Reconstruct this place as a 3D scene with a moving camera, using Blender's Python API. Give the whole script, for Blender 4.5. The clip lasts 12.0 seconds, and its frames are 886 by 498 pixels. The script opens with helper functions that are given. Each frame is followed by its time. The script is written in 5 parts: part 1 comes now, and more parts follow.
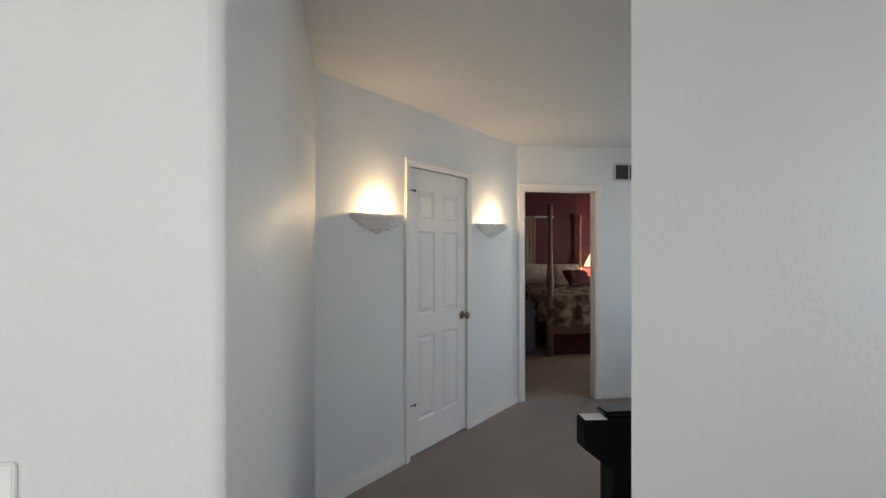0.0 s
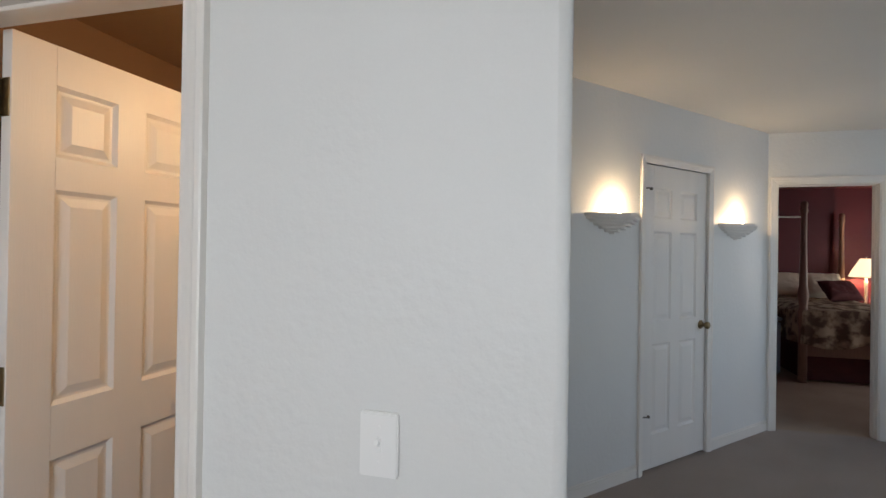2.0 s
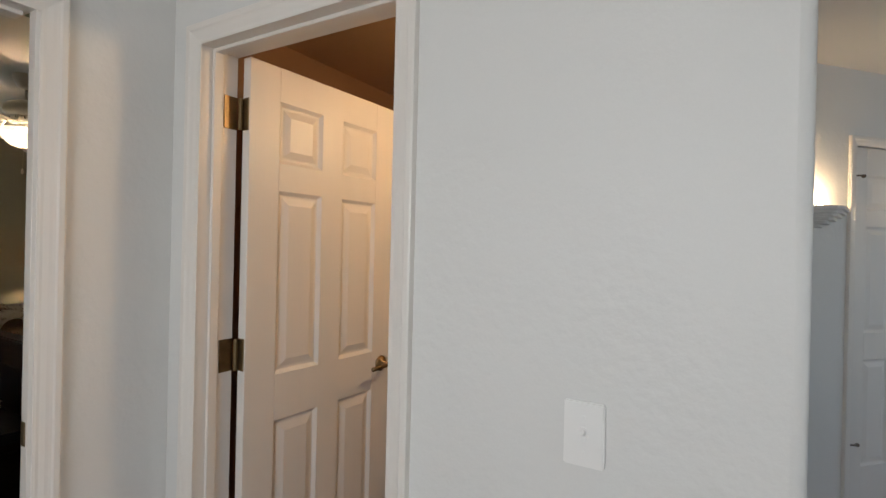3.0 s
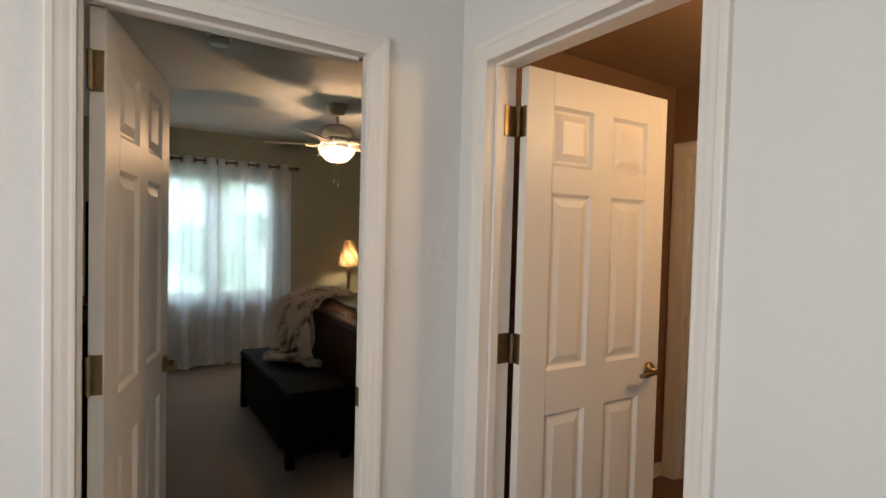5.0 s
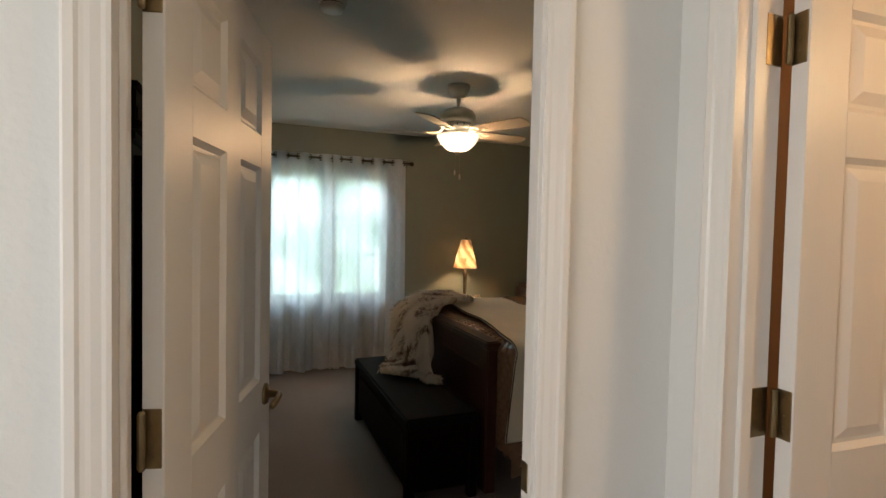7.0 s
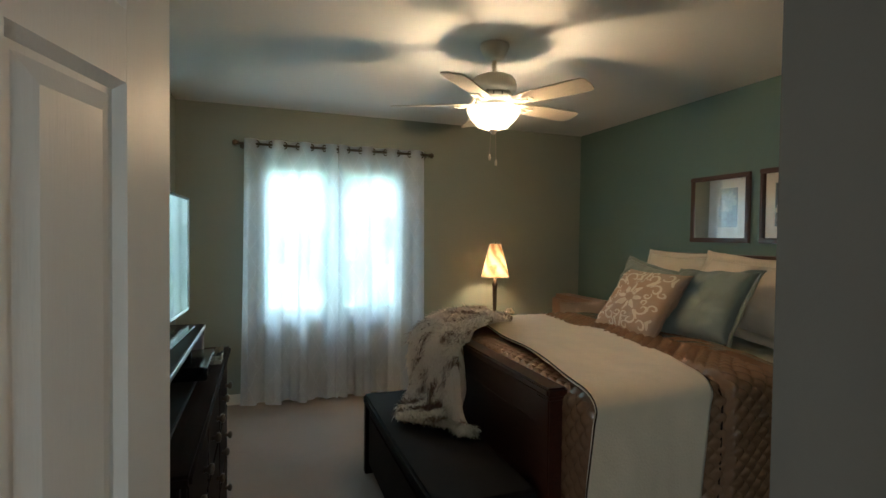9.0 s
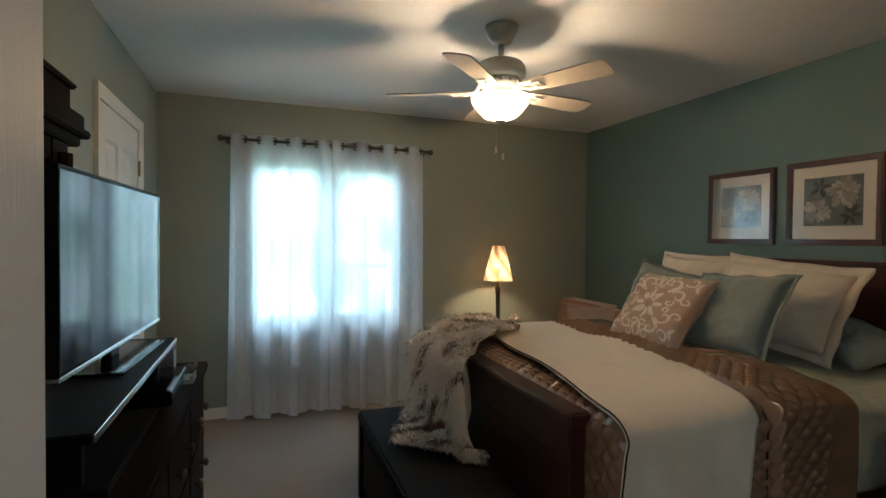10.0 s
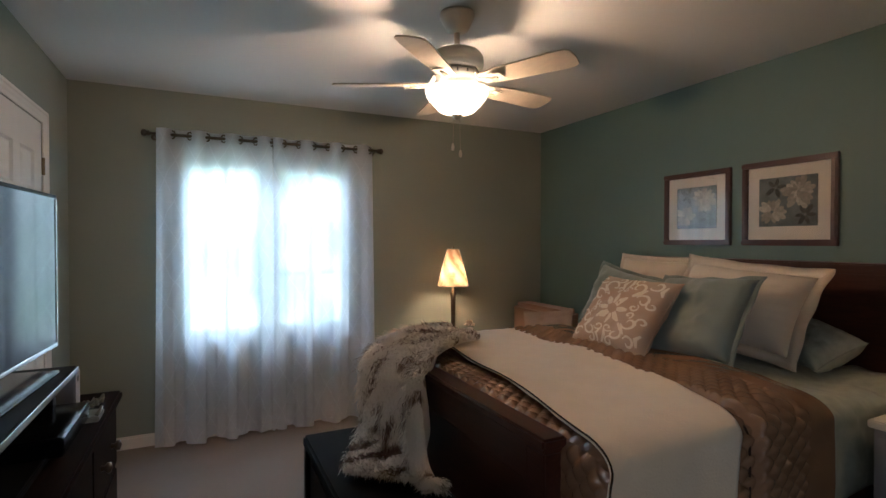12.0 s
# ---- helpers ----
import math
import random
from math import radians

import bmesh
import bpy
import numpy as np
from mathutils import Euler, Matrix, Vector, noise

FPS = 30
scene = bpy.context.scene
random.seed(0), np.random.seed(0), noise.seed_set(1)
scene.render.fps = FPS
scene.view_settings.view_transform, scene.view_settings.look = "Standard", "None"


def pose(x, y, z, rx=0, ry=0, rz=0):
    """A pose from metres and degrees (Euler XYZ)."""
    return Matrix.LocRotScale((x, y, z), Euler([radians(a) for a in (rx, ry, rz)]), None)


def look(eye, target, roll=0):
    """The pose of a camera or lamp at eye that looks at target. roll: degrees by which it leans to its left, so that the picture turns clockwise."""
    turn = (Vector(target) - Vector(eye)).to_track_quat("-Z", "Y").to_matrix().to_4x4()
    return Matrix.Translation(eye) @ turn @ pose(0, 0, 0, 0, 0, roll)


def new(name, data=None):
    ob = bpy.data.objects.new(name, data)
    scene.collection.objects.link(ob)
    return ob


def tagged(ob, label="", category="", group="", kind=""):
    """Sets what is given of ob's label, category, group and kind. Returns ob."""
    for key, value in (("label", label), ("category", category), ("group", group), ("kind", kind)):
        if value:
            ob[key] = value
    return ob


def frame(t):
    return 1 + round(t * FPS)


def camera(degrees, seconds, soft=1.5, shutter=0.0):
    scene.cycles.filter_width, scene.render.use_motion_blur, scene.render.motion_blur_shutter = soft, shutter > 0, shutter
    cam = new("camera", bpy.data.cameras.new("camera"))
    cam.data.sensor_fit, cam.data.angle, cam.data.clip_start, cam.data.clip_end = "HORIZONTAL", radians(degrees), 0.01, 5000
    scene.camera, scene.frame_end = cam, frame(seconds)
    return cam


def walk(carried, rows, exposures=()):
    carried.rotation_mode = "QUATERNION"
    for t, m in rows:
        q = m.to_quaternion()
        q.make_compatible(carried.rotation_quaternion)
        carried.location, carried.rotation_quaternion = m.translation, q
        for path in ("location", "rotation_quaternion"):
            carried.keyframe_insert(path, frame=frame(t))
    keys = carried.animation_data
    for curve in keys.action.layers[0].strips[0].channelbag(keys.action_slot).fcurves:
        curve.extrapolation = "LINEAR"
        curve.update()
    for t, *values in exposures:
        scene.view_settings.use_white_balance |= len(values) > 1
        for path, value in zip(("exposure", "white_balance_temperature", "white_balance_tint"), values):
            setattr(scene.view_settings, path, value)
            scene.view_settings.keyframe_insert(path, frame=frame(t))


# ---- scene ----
cam = camera(82.9, 12.0)
PATH = [
    (0, (-0.197, 0.141, 1.455), (0.059, 2.124, 1.456), 0.0),
    (0.5, (-0.243, 0.144, 1.45), (-0.076, 2.137, 1.46), -0.0),
    (1, (-0.3, 0.14, 1.444), (-0.323, 2.14, 1.456), 0.3),
    (1.5, (-0.363, 0.13, 1.441), (-0.616, 2.114, 1.448), 0.6),
    (2, (-0.426, 0.112, 1.431), (-0.932, 2.047, 1.44), 0.9),
    (2.5, (-0.477, 0.079, 1.422), (-1.25, 1.924, 1.421), 1.1),
    (3, (-0.524, 0.053, 1.411), (-1.543, 1.774, 1.407), 1.3),
    (3.5, (-0.55, 0.045, 1.397), (-1.8, 1.606, 1.396), 1.3),
    (5.3, (-0.652, -0.042, 1.439), (-2.371, 0.978, 1.376), 1.5),
    (5.5, (-0.688, -0.034, 1.434), (-2.434, 0.939, 1.371), 1.5),
    (6, (-0.824, -0.038, 1.43), (-2.616, 0.849, 1.364), 1.5),
    (6.5, (-0.987, 0.008, 1.421), (-2.818, 0.81, 1.353), 1.4),
    (7, (-1.172, 0.071, 1.418), (-3.034, 0.798, 1.35), 1.2),
    (8.8, (-1.881, 0.263, 1.406), (-3.768, 0.923, 1.354), 0.7),
    (9, (-1.945, 0.269, 1.398), (-3.828, 0.94, 1.349), 0.7),
    (9.5, (-2.073, 0.312, 1.401), (-3.956, 0.983, 1.354), 0.7),
    (10, (-2.193, 0.335, 1.396), (-4.073, 1.015, 1.354), 0.6),
    (10.5, (-2.299, 0.352, 1.403), (-4.175, 1.044, 1.362), 0.5),
    (11, (-2.362, 0.37, 1.401), (-4.215, 1.12, 1.364), 0.3),
    (11.5, (-2.395, 0.387, 1.4), (-4.218, 1.21, 1.367), 0.1),
    (12, (-2.398, 0.391, 1.405), (-4.201, 1.255, 1.374), 0.0),
]
EXPOSURES = [(0.0, 0.1, 6150, 10), (2.0, -0.12, 5950, 10), (3.0, -0.25, 6150, 10), (5.4, -0.12, 6550, 11), (7.0, -0.05, 6600, 10), (8.8, 0.5, 5800, 0), (10.5, 0.5, 5550, 8), (12.0, 0.46, 5680, 16)]
walk(cam, [(t, look(eye, target, roll)) for t, eye, target, roll in PATH], EXPOSURES)

# ---- strengths of the lights ----
HALL_SOUTH, HALL_EAST, FAN_POWER, BATH_POWER, SCONCE_POWER = 31.0, 12.5, 20.5, 23.0, 5.0
BOWL_GLOW, GARDEN = 16.0, 3.3

# ---- world and daylight ----
world = bpy.data.worlds.new("sky")
scene.world = world
world.use_nodes = True
wn = world.node_tree.nodes
sky = wn.new("ShaderNodeTexSky")
sky.sky_type, sky.sun_disc, sky.sun_elevation, sky.sun_rotation = "NISHITA", False, radians(50), radians(90)
world.node_tree.links.new(sky.outputs[0], wn["Background"].inputs[0])
wn["Background"].inputs[1].default_value = 0.1

WARM = (1.0, 0.66, 0.36)
COOL = (1.0, 0.98, 0.96)


def lamp(name, kind, place, power, colour, size=0.1, size_y=None, aim=None):
    data = bpy.data.lights.new(name, kind)
    data.energy, data.color = power, colour
    if kind == "AREA":
        data.shape, data.size, data.size_y = "RECTANGLE", size, size_y or size
    elif kind == "POINT":
        data.shadow_soft_size = size
    elif kind == "SUN":
        data.angle = size
    ob = new(name, data)
    ob.matrix_world = look(place, aim) if aim else Matrix.Translation(place)
    return ob


lamp("sun", "SUN", (0, 0, 20), 2.5, (1.0, 0.95, 0.88), radians(0.5), aim=(-6, 3, 0))
lamp("daylight_south", "AREA", (-0.65, -1.62, 1.5), HALL_SOUTH, COOL, 1.4, 1.2, (-0.65, 0, 1.4))
lamp("daylight_east", "AREA", (3.02, 3.2, 1.45), HALL_EAST, (0.72, 0.86, 1.0), 1.9, 1.4, (0, 3.2, 1.3))
# fill lamp in an added, unseen opening, for the rounded corner and west wall
lamp("southeast_fill", "AREA", (3.02, 0.7, 1.5), 14.0, (0.86, 0.94, 1.0), 1.6, 1.3, (0, 0.7, 1.4))
lamp("fan_light", "POINT", (-4.455, 1.448, 2.026), FAN_POWER, (1.0, 0.65, 0.38), 0.025)
lamp("daylight_bedroom", "AREA", (-7.3, 0.855, 2.6), 125.0, (0.66, 0.84, 1.0), 2.6, 1.6, (-6.36, 0.855, 1.3))
# fill lamp added out of view to brighten the guest room
lamp("guest_room_fill", "AREA", (4.93, 6.6, 1.5), 28.0, (1.0, 0.93, 0.84), 1.4, 1.2, (0, 6.6, 1.2))
lamp("bedside_light", "POINT", (-6.10, 2.258, 1.13), 9.0, WARM, 0.03)
lamp("nightstand_light", "POINT", (-3.13, 2.82, 1.28), 1.3, WARM, 0.03)
lamp("vanity_glow", "POINT", (-0.98, 1.9, 2.0), BATH_POWER, (1.0, 0.66, 0.32), 0.1)
lamp("guest_lamp_glow", "POINT", (3.54, 8.42, 1.27), 40, WARM, 0.04)

# ---- materials ----


def mat(name, colour, rough=0.6, metal=0.0, var=0.12, scale=6.0, fine=0.0, fine_scale=300.0, bump=0.0, bump_scale=80.0,
        second=None, spread=0.5, emit=0.0, rand=0.0, sheen=0.0, stretch=None, coat=0.0, emit_colour=None, spec=0.5):
    """Principled paint with broad stains, fine grain and relief."""
    m = bpy.data.materials.new(name)
    m.use_nodes = True
    n, l = m.node_tree.nodes, m.node_tree.links
    p = n["Principled BSDF"]
    p.inputs["Roughness"].default_value, p.inputs["Metallic"].default_value = rough, metal
    p.inputs["Specular IOR Level"].default_value = spec
    p.inputs["Sheen Weight"].default_value, p.inputs["Coat Weight"].default_value = sheen, coat
    tc = n.new("ShaderNodeTexCoord")
    src = tc.outputs["Object"]
    if stretch:
        mp = n.new("ShaderNodeMapping")
        mp.inputs["Scale"].default_value = stretch
        l.new(src, mp.inputs[0])
        src = mp.outputs[0]
    a = n.new("ShaderNodeTexNoise")
    a.inputs["Scale"].default_value, a.inputs["Detail"].default_value = scale, 4
    l.new(src, a.inputs["Vector"])
    ramp = n.new("ShaderNodeMapRange")
    ramp.inputs["From Min"].default_value, ramp.inputs["From Max"].default_value = 0.5 - spread / 2, 0.5 + spread / 2
    l.new(a.outputs["Fac"], ramp.inputs["Value"])
    mix = n.new("ShaderNodeMix")
    mix.data_type = "RGBA"
    c2 = second or tuple(min(1, c * (1 - var)) for c in colour)
    mix.inputs["A"].default_value, mix.inputs["B"].default_value = (*colour, 1), (*c2, 1)
    l.new(ramp.outputs[0], mix.inputs["Factor"])
    out = mix.outputs["Result"]
    b = n.new("ShaderNodeTexNoise")
    b.inputs["Scale"].default_value, b.inputs["Detail"].default_value = fine_scale, 3
    l.new(src, b.inputs["Vector"])
    hsv = n.new("ShaderNodeHueSaturation")
    mr = n.new("ShaderNodeMapRange")
    mr.inputs["To Min"].default_value, mr.inputs["To Max"].default_value = 1 - fine, 1 + fine
    l.new(b.outputs["Fac"], mr.inputs["Value"])
    if rand:
        info = n.new("ShaderNodeNewGeometry")
        mr2 = n.new("ShaderNodeMapRange")
        mr2.inputs["To Min"].default_value, mr2.inputs["To Max"].default_value = 1 - rand, 1 + rand
        l.new(info.outputs["Random Per Island"], mr2.inputs["Value"])
        mul = n.new("ShaderNodeMath")
        mul.operation = "MULTIPLY"
        l.new(mr.outputs[0], mul.inputs[0])
        l.new(mr2.outputs[0], mul.inputs[1])
        l.new(mul.outputs[0], hsv.inputs["Value"])
    else:
        l.new(mr.outputs[0], hsv.inputs["Value"])
    l.new(out, hsv.inputs["Color"])
    l.new(hsv.outputs[0], p.inputs["Base Color"])
    if bump:
        c = n.new("ShaderNodeTexNoise")
        c.inputs["Scale"].default_value, c.inputs["Detail"].default_value = bump_scale, 5
        l.new(src, c.inputs["Vector"])
        bp = n.new("ShaderNodeBump")
        bp.inputs["Strength"].default_value, bp.inputs["Distance"].default_value = bump, 0.004
        l.new(c.outputs["Fac"], bp.inputs["Height"])
        l.new(bp.outputs[0], p.inputs["Normal"])
    if emit:
        p.inputs["Emission Strength"].default_value = emit
        p.inputs["Emission Color"].default_value = (*(emit_colour or colour), 1)
    return m


WHITE_WALL = mat("white_wall_paint", (0.77, 0.765, 0.735), 0.5, var=0.05, scale=1.5, fine=0.02, bump=0.5, bump_scale=36)
CEILING = mat("white_ceiling_paint", (0.71, 0.70, 0.67), 0.8, var=0.04, scale=1.2, fine=0.02, bump=0.25, bump_scale=60)
SAGE = mat("sage_wall_paint", (0.30, 0.33, 0.28), 0.6, var=0.06, scale=1.5, fine=0.03, bump=0.3, bump_scale=45)
TEAL = mat("teal_green_wall_paint", (0.13, 0.20, 0.175), 0.55, var=0.08, scale=1.5, fine=0.03, bump=0.3, bump_scale=45)
# one even dark tone, set apart from the other bedroom walls
TAUPE = mat("dark_taupe_wall", (0.10, 0.09, 0.075), 0.6, var=0.08, scale=1.5, fine=0.03, bump=0.3, bump_scale=45)
BROWN_WALL = mat("brown_wall_paint", (0.26, 0.15, 0.085), 0.6, var=0.08, scale=1.5, fine=0.03, bump=0.3, bump_scale=45)
TAN_CEILING = mat("tan_ceiling_paint", (0.40, 0.26, 0.165), 0.7, var=0.06, scale=1.5, fine=0.03, bump=0.25, bump_scale=55)
RED_WALL = mat("dark_red_wall_paint", (0.11, 0.010, 0.018), 0.55, var=0.12, scale=1.5, fine=0.03, bump=0.3, bump_scale=45)
TRIM = mat("white_trim_paint", (0.83, 0.79, 0.73), 0.35, var=0.04, scale=3, fine=0.02, bump=0.05, bump_scale=30)
DOOR = mat("white_door_paint", (0.83, 0.80, 0.75), 0.38, var=0.04, scale=3, fine=0.02, bump=0.12, bump_scale=60, stretch=(4, 4, 0.25))
CARPET = mat("taupe_carpet", (0.275, 0.21, 0.17), 0.95, var=0.2, scale=2.5, fine=0.25, fine_scale=420, bump=1.0, bump_scale=260, sheen=0.2)
BEIGE_CARPET = mat("beige_carpet", (0.36, 0.27, 0.20), 0.95, var=0.2, scale=2.5, fine=0.2, fine_scale=420, bump=1.0, bump_scale=260)
TILE = mat("brown_floor_tile", (0.24, 0.15, 0.10), 0.35, var=0.3, scale=5, fine=0.06, bump=0.1)
BRASS = mat("aged_brass", (0.34, 0.255, 0.14), 0.42, 1.0, var=0.35, scale=30, fine=0.05)
NICKEL = mat("brushed_nickel", (0.55, 0.50, 0.44), 0.3, 1.0, var=0.15, scale=30)
BRONZE = mat("dark_bronze", (0.16, 0.13, 0.10), 0.38, 0.9, var=0.3, scale=30)
PLASTIC = mat("white_plastic", (0.88, 0.87, 0.84), 0.3, var=0.02, scale=8)
CHERRY = mat("dark_cherry_wood", (0.075, 0.022, 0.013), 0.34, var=0.45, scale=9, fine=0.2, fine_scale=120, stretch=(1, 9, 9), coat=0.3)
ESPRESSO = mat("espresso_wood", (0.017, 0.010, 0.008), 0.5, var=0.45, scale=9, fine=0.2, fine_scale=120, stretch=(1, 9, 9), spec=0.02)
BLACK_LEATHER = mat("black_upholstery", (0.010, 0.009, 0.010), 0.85, var=0.3, scale=12, bump=0.3, bump_scale=240, spec=0.12)
BLACK = mat("black_plastic", (0.008, 0.008, 0.009), 0.5, var=0.2, scale=12, spec=0.1)
GLOSS_BLACK = mat("black_glass", (0.005, 0.005, 0.006), 0.12, var=0.2, scale=12)
SCREEN = mat("television_screen_glass", (0.008, 0.010, 0.016), 0.02, var=0.1, scale=4, spec=0.22)
SILVER = mat("silver_edge", (0.60, 0.60, 0.60), 0.25, 1.0, var=0.1, scale=20)
CREAM = mat("cream_cotton", (0.66, 0.56, 0.43), 0.85, var=0.08, scale=7, fine=0.08, fine_scale=700, bump=0.3, bump_scale=18, sheen=0.2)
GREYGREEN = mat("grey_green_linen", (0.19, 0.225, 0.195), 0.8, var=0.12, scale=7, fine=0.12, fine_scale=900, bump=0.35, bump_scale=20, sheen=0.2)
PALE_SHEET = mat("pale_green_satin_sheet", (0.43, 0.47, 0.40), 0.45, var=0.3, scale=22, fine=0.08, fine_scale=600, bump=0.3, bump_scale=14)
QUILT = mat("bronze_quilted_satin", (0.25, 0.146, 0.085), 0.27, spec=0.7, var=0.18, scale=10, fine=0.08, fine_scale=700, bump=0.15, bump_scale=60)
RUNNER = mat("cream_fleece", (0.78, 0.66, 0.50), 0.9, var=0.07, scale=9, fine=0.08, fine_scale=600, bump=0.5, bump_scale=120, sheen=0.4)
# near-black tone for the shadow lines drawn along the bedding's edges
EDGE_SHADOW = mat("dark_edge_shadow", (0.035, 0.022, 0.015), 0.9, var=0.1, spec=0.1)
ORANGE_TAN = mat("copper_tan_fabric", (0.40, 0.245, 0.155), 0.7, second=(0.36, 0.30, 0.24), var=0.25, scale=5, fine=0.1, fine_scale=800, bump=0.3, bump_scale=300)
MOTIF = mat("ivory_embroidery", (0.66, 0.58, 0.46), 0.8, var=0.1, scale=30, bump=0.4, bump_scale=400)
MAT_BOARD = mat("ivory_mat_board", (0.68, 0.63, 0.54), 0.8, var=0.03)
ART_GROUND = mat("blue_grey_painted_paper", (0.20, 0.235, 0.235), 0.75, var=0.5, scale=18, fine=0.1, fine_scale=200)
ART_PETAL = mat("pale_painted_petals", (0.46, 0.43, 0.36), 0.75, var=0.35, scale=60, rand=0.3)
ART_LEAF = mat("dark_painted_leaves", (0.09, 0.10, 0.09), 0.75, var=0.4, scale=60, rand=0.3)
TAN_CHAIR = mat("tan_suede", (0.36, 0.20, 0.13), 0.8, var=0.15, scale=8, fine=0.1, sheen=0.3)
FAN_WHITE = mat("white_fan_enamel", (0.74, 0.70, 0.62), 0.35, var=0.04, scale=6)
BLADE = mat("washed_wood_fan_blade", (0.60, 0.54, 0.45), 0.4, var=0.12, scale=8, stretch=(1, 6, 6), fine=0.05)
BULB_GLASS = mat("glowing_frosted_glass", (1.0, 0.93, 0.80), 0.4, var=0.02, emit=8.0, emit_colour=(1.0, 0.83, 0.58))
SCONCE_PLASTER = mat("white_plaster", (0.80, 0.78, 0.74), 0.6, var=0.04, scale=6, bump=0.1)
SCONCE_BULB = mat("glowing_sconce_bulb", (1.0, 0.9, 0.7), 0.4, var=0.02, emit=22, emit_colour=(1.0, 0.72, 0.40))
GREY_BOX = mat("grey_painted_metal", (0.30, 0.29, 0.32), 0.4, var=0.08)
VENT = mat("cream_vent_enamel", (0.62, 0.60, 0.54), 0.4, var=0.05)
DARK = mat("dark_duct", (0.10, 0.10, 0.09), 0.8, var=0.2)
PINE = mat("bleached_pine_post", (0.34, 0.20, 0.14), 0.45, var=0.25, scale=10, stretch=(8, 8, 1))
FLORAL = mat("floral_quilt", (0.52, 0.40, 0.27), 0.85, second=(0.14, 0.085, 0.055), spread=0.16, scale=9, fine=0.1, bump=0.3, bump_scale=16)
MAROON = mat("maroon_fabric", (0.10, 0.022, 0.022), 0.85, var=0.3, scale=10)
BLUE_GREY = mat("blue_grey_fabric", (0.26, 0.29, 0.34), 0.85, var=0.15, scale=10, bump=0.3)
CERAMIC = mat("white_ceramic", (0.75, 0.72, 0.66), 0.15, var=0.04)
PAPER = mat("white_paper", (0.75, 0.75, 0.75), 0.7, var=0.03)
FLOWER = mat("white_petals", (0.80, 0.72, 0.58), 0.7, var=0.1, rand=0.15)
SILVER_DECOR = mat("tarnished_silver_filigree", (0.42, 0.37, 0.28), 0.4, 0.8, var=0.4, scale=40)


def mixed(name, build):
    m = bpy.data.materials.new(name)
    m.use_nodes = True
    n, l = m.node_tree.nodes, m.node_tree.links
    n.remove(n["Principled BSDF"])
    l.new(build(n, l), n["Material Output"].inputs[0])
    return m


def shade_glow(n, l):
    """Lamp shade of swirled amber fabric, lit by the bulb inside."""
    tc = n.new("ShaderNodeTexCoord")
    sep, fold = n.new("ShaderNodeSeparateXYZ"), n.new("ShaderNodeTexNoise")
    fold.inputs["Scale"].default_value, fold.inputs["Detail"].default_value = 14.0, 3
    l.new(tc.outputs["Object"], sep.inputs[0])
    l.new(tc.outputs["Object"], fold.inputs["Vector"])

    def op(kind, a, b):
        m = n.new("ShaderNodeMath")
        m.operation = kind
        for k, q in enumerate((a, b)):
            if isinstance(q, (int, float)):
                m.inputs[k].default_value = q
            else:
                l.new(q, m.inputs[k])
        return m.outputs[0]
    around = op("MULTIPLY", op("ARCTAN2", sep.outputs[1], sep.outputs[0]), 5.0)
    swirl = op("SINE", op("ADD", op("ADD", around, op("MULTIPLY", sep.outputs[2], 38.0)), op("MULTIPLY", fold.outputs["Fac"], 5.0)), 0.0)
    swirl = op("ADD", op("MULTIPLY", swirl, 0.3), fold.outputs["Fac"])
    r = n.new("ShaderNodeValToRGB")
    r.color_ramp.elements[0].color, r.color_ramp.elements[1].color = (0.34, 0.20, 0.11, 1), (0.62, 0.48, 0.32, 1)
    r.color_ramp.elements[0].position, r.color_ramp.elements[1].position = 0.2, 0.75
    l.new(swirl, r.inputs[0])
    d, t, x = n.new("ShaderNodeBsdfDiffuse"), n.new("ShaderNodeBsdfTranslucent"), n.new("ShaderNodeMixShader")
    l.new(r.outputs[0], d.inputs[0])
    l.new(r.outputs[0], t.inputs[0])
    x.inputs[0].default_value = 0.26
    l.new(d.outputs[0], x.inputs[1])
    l.new(t.outputs[0], x.inputs[2])
    return x.outputs[0]


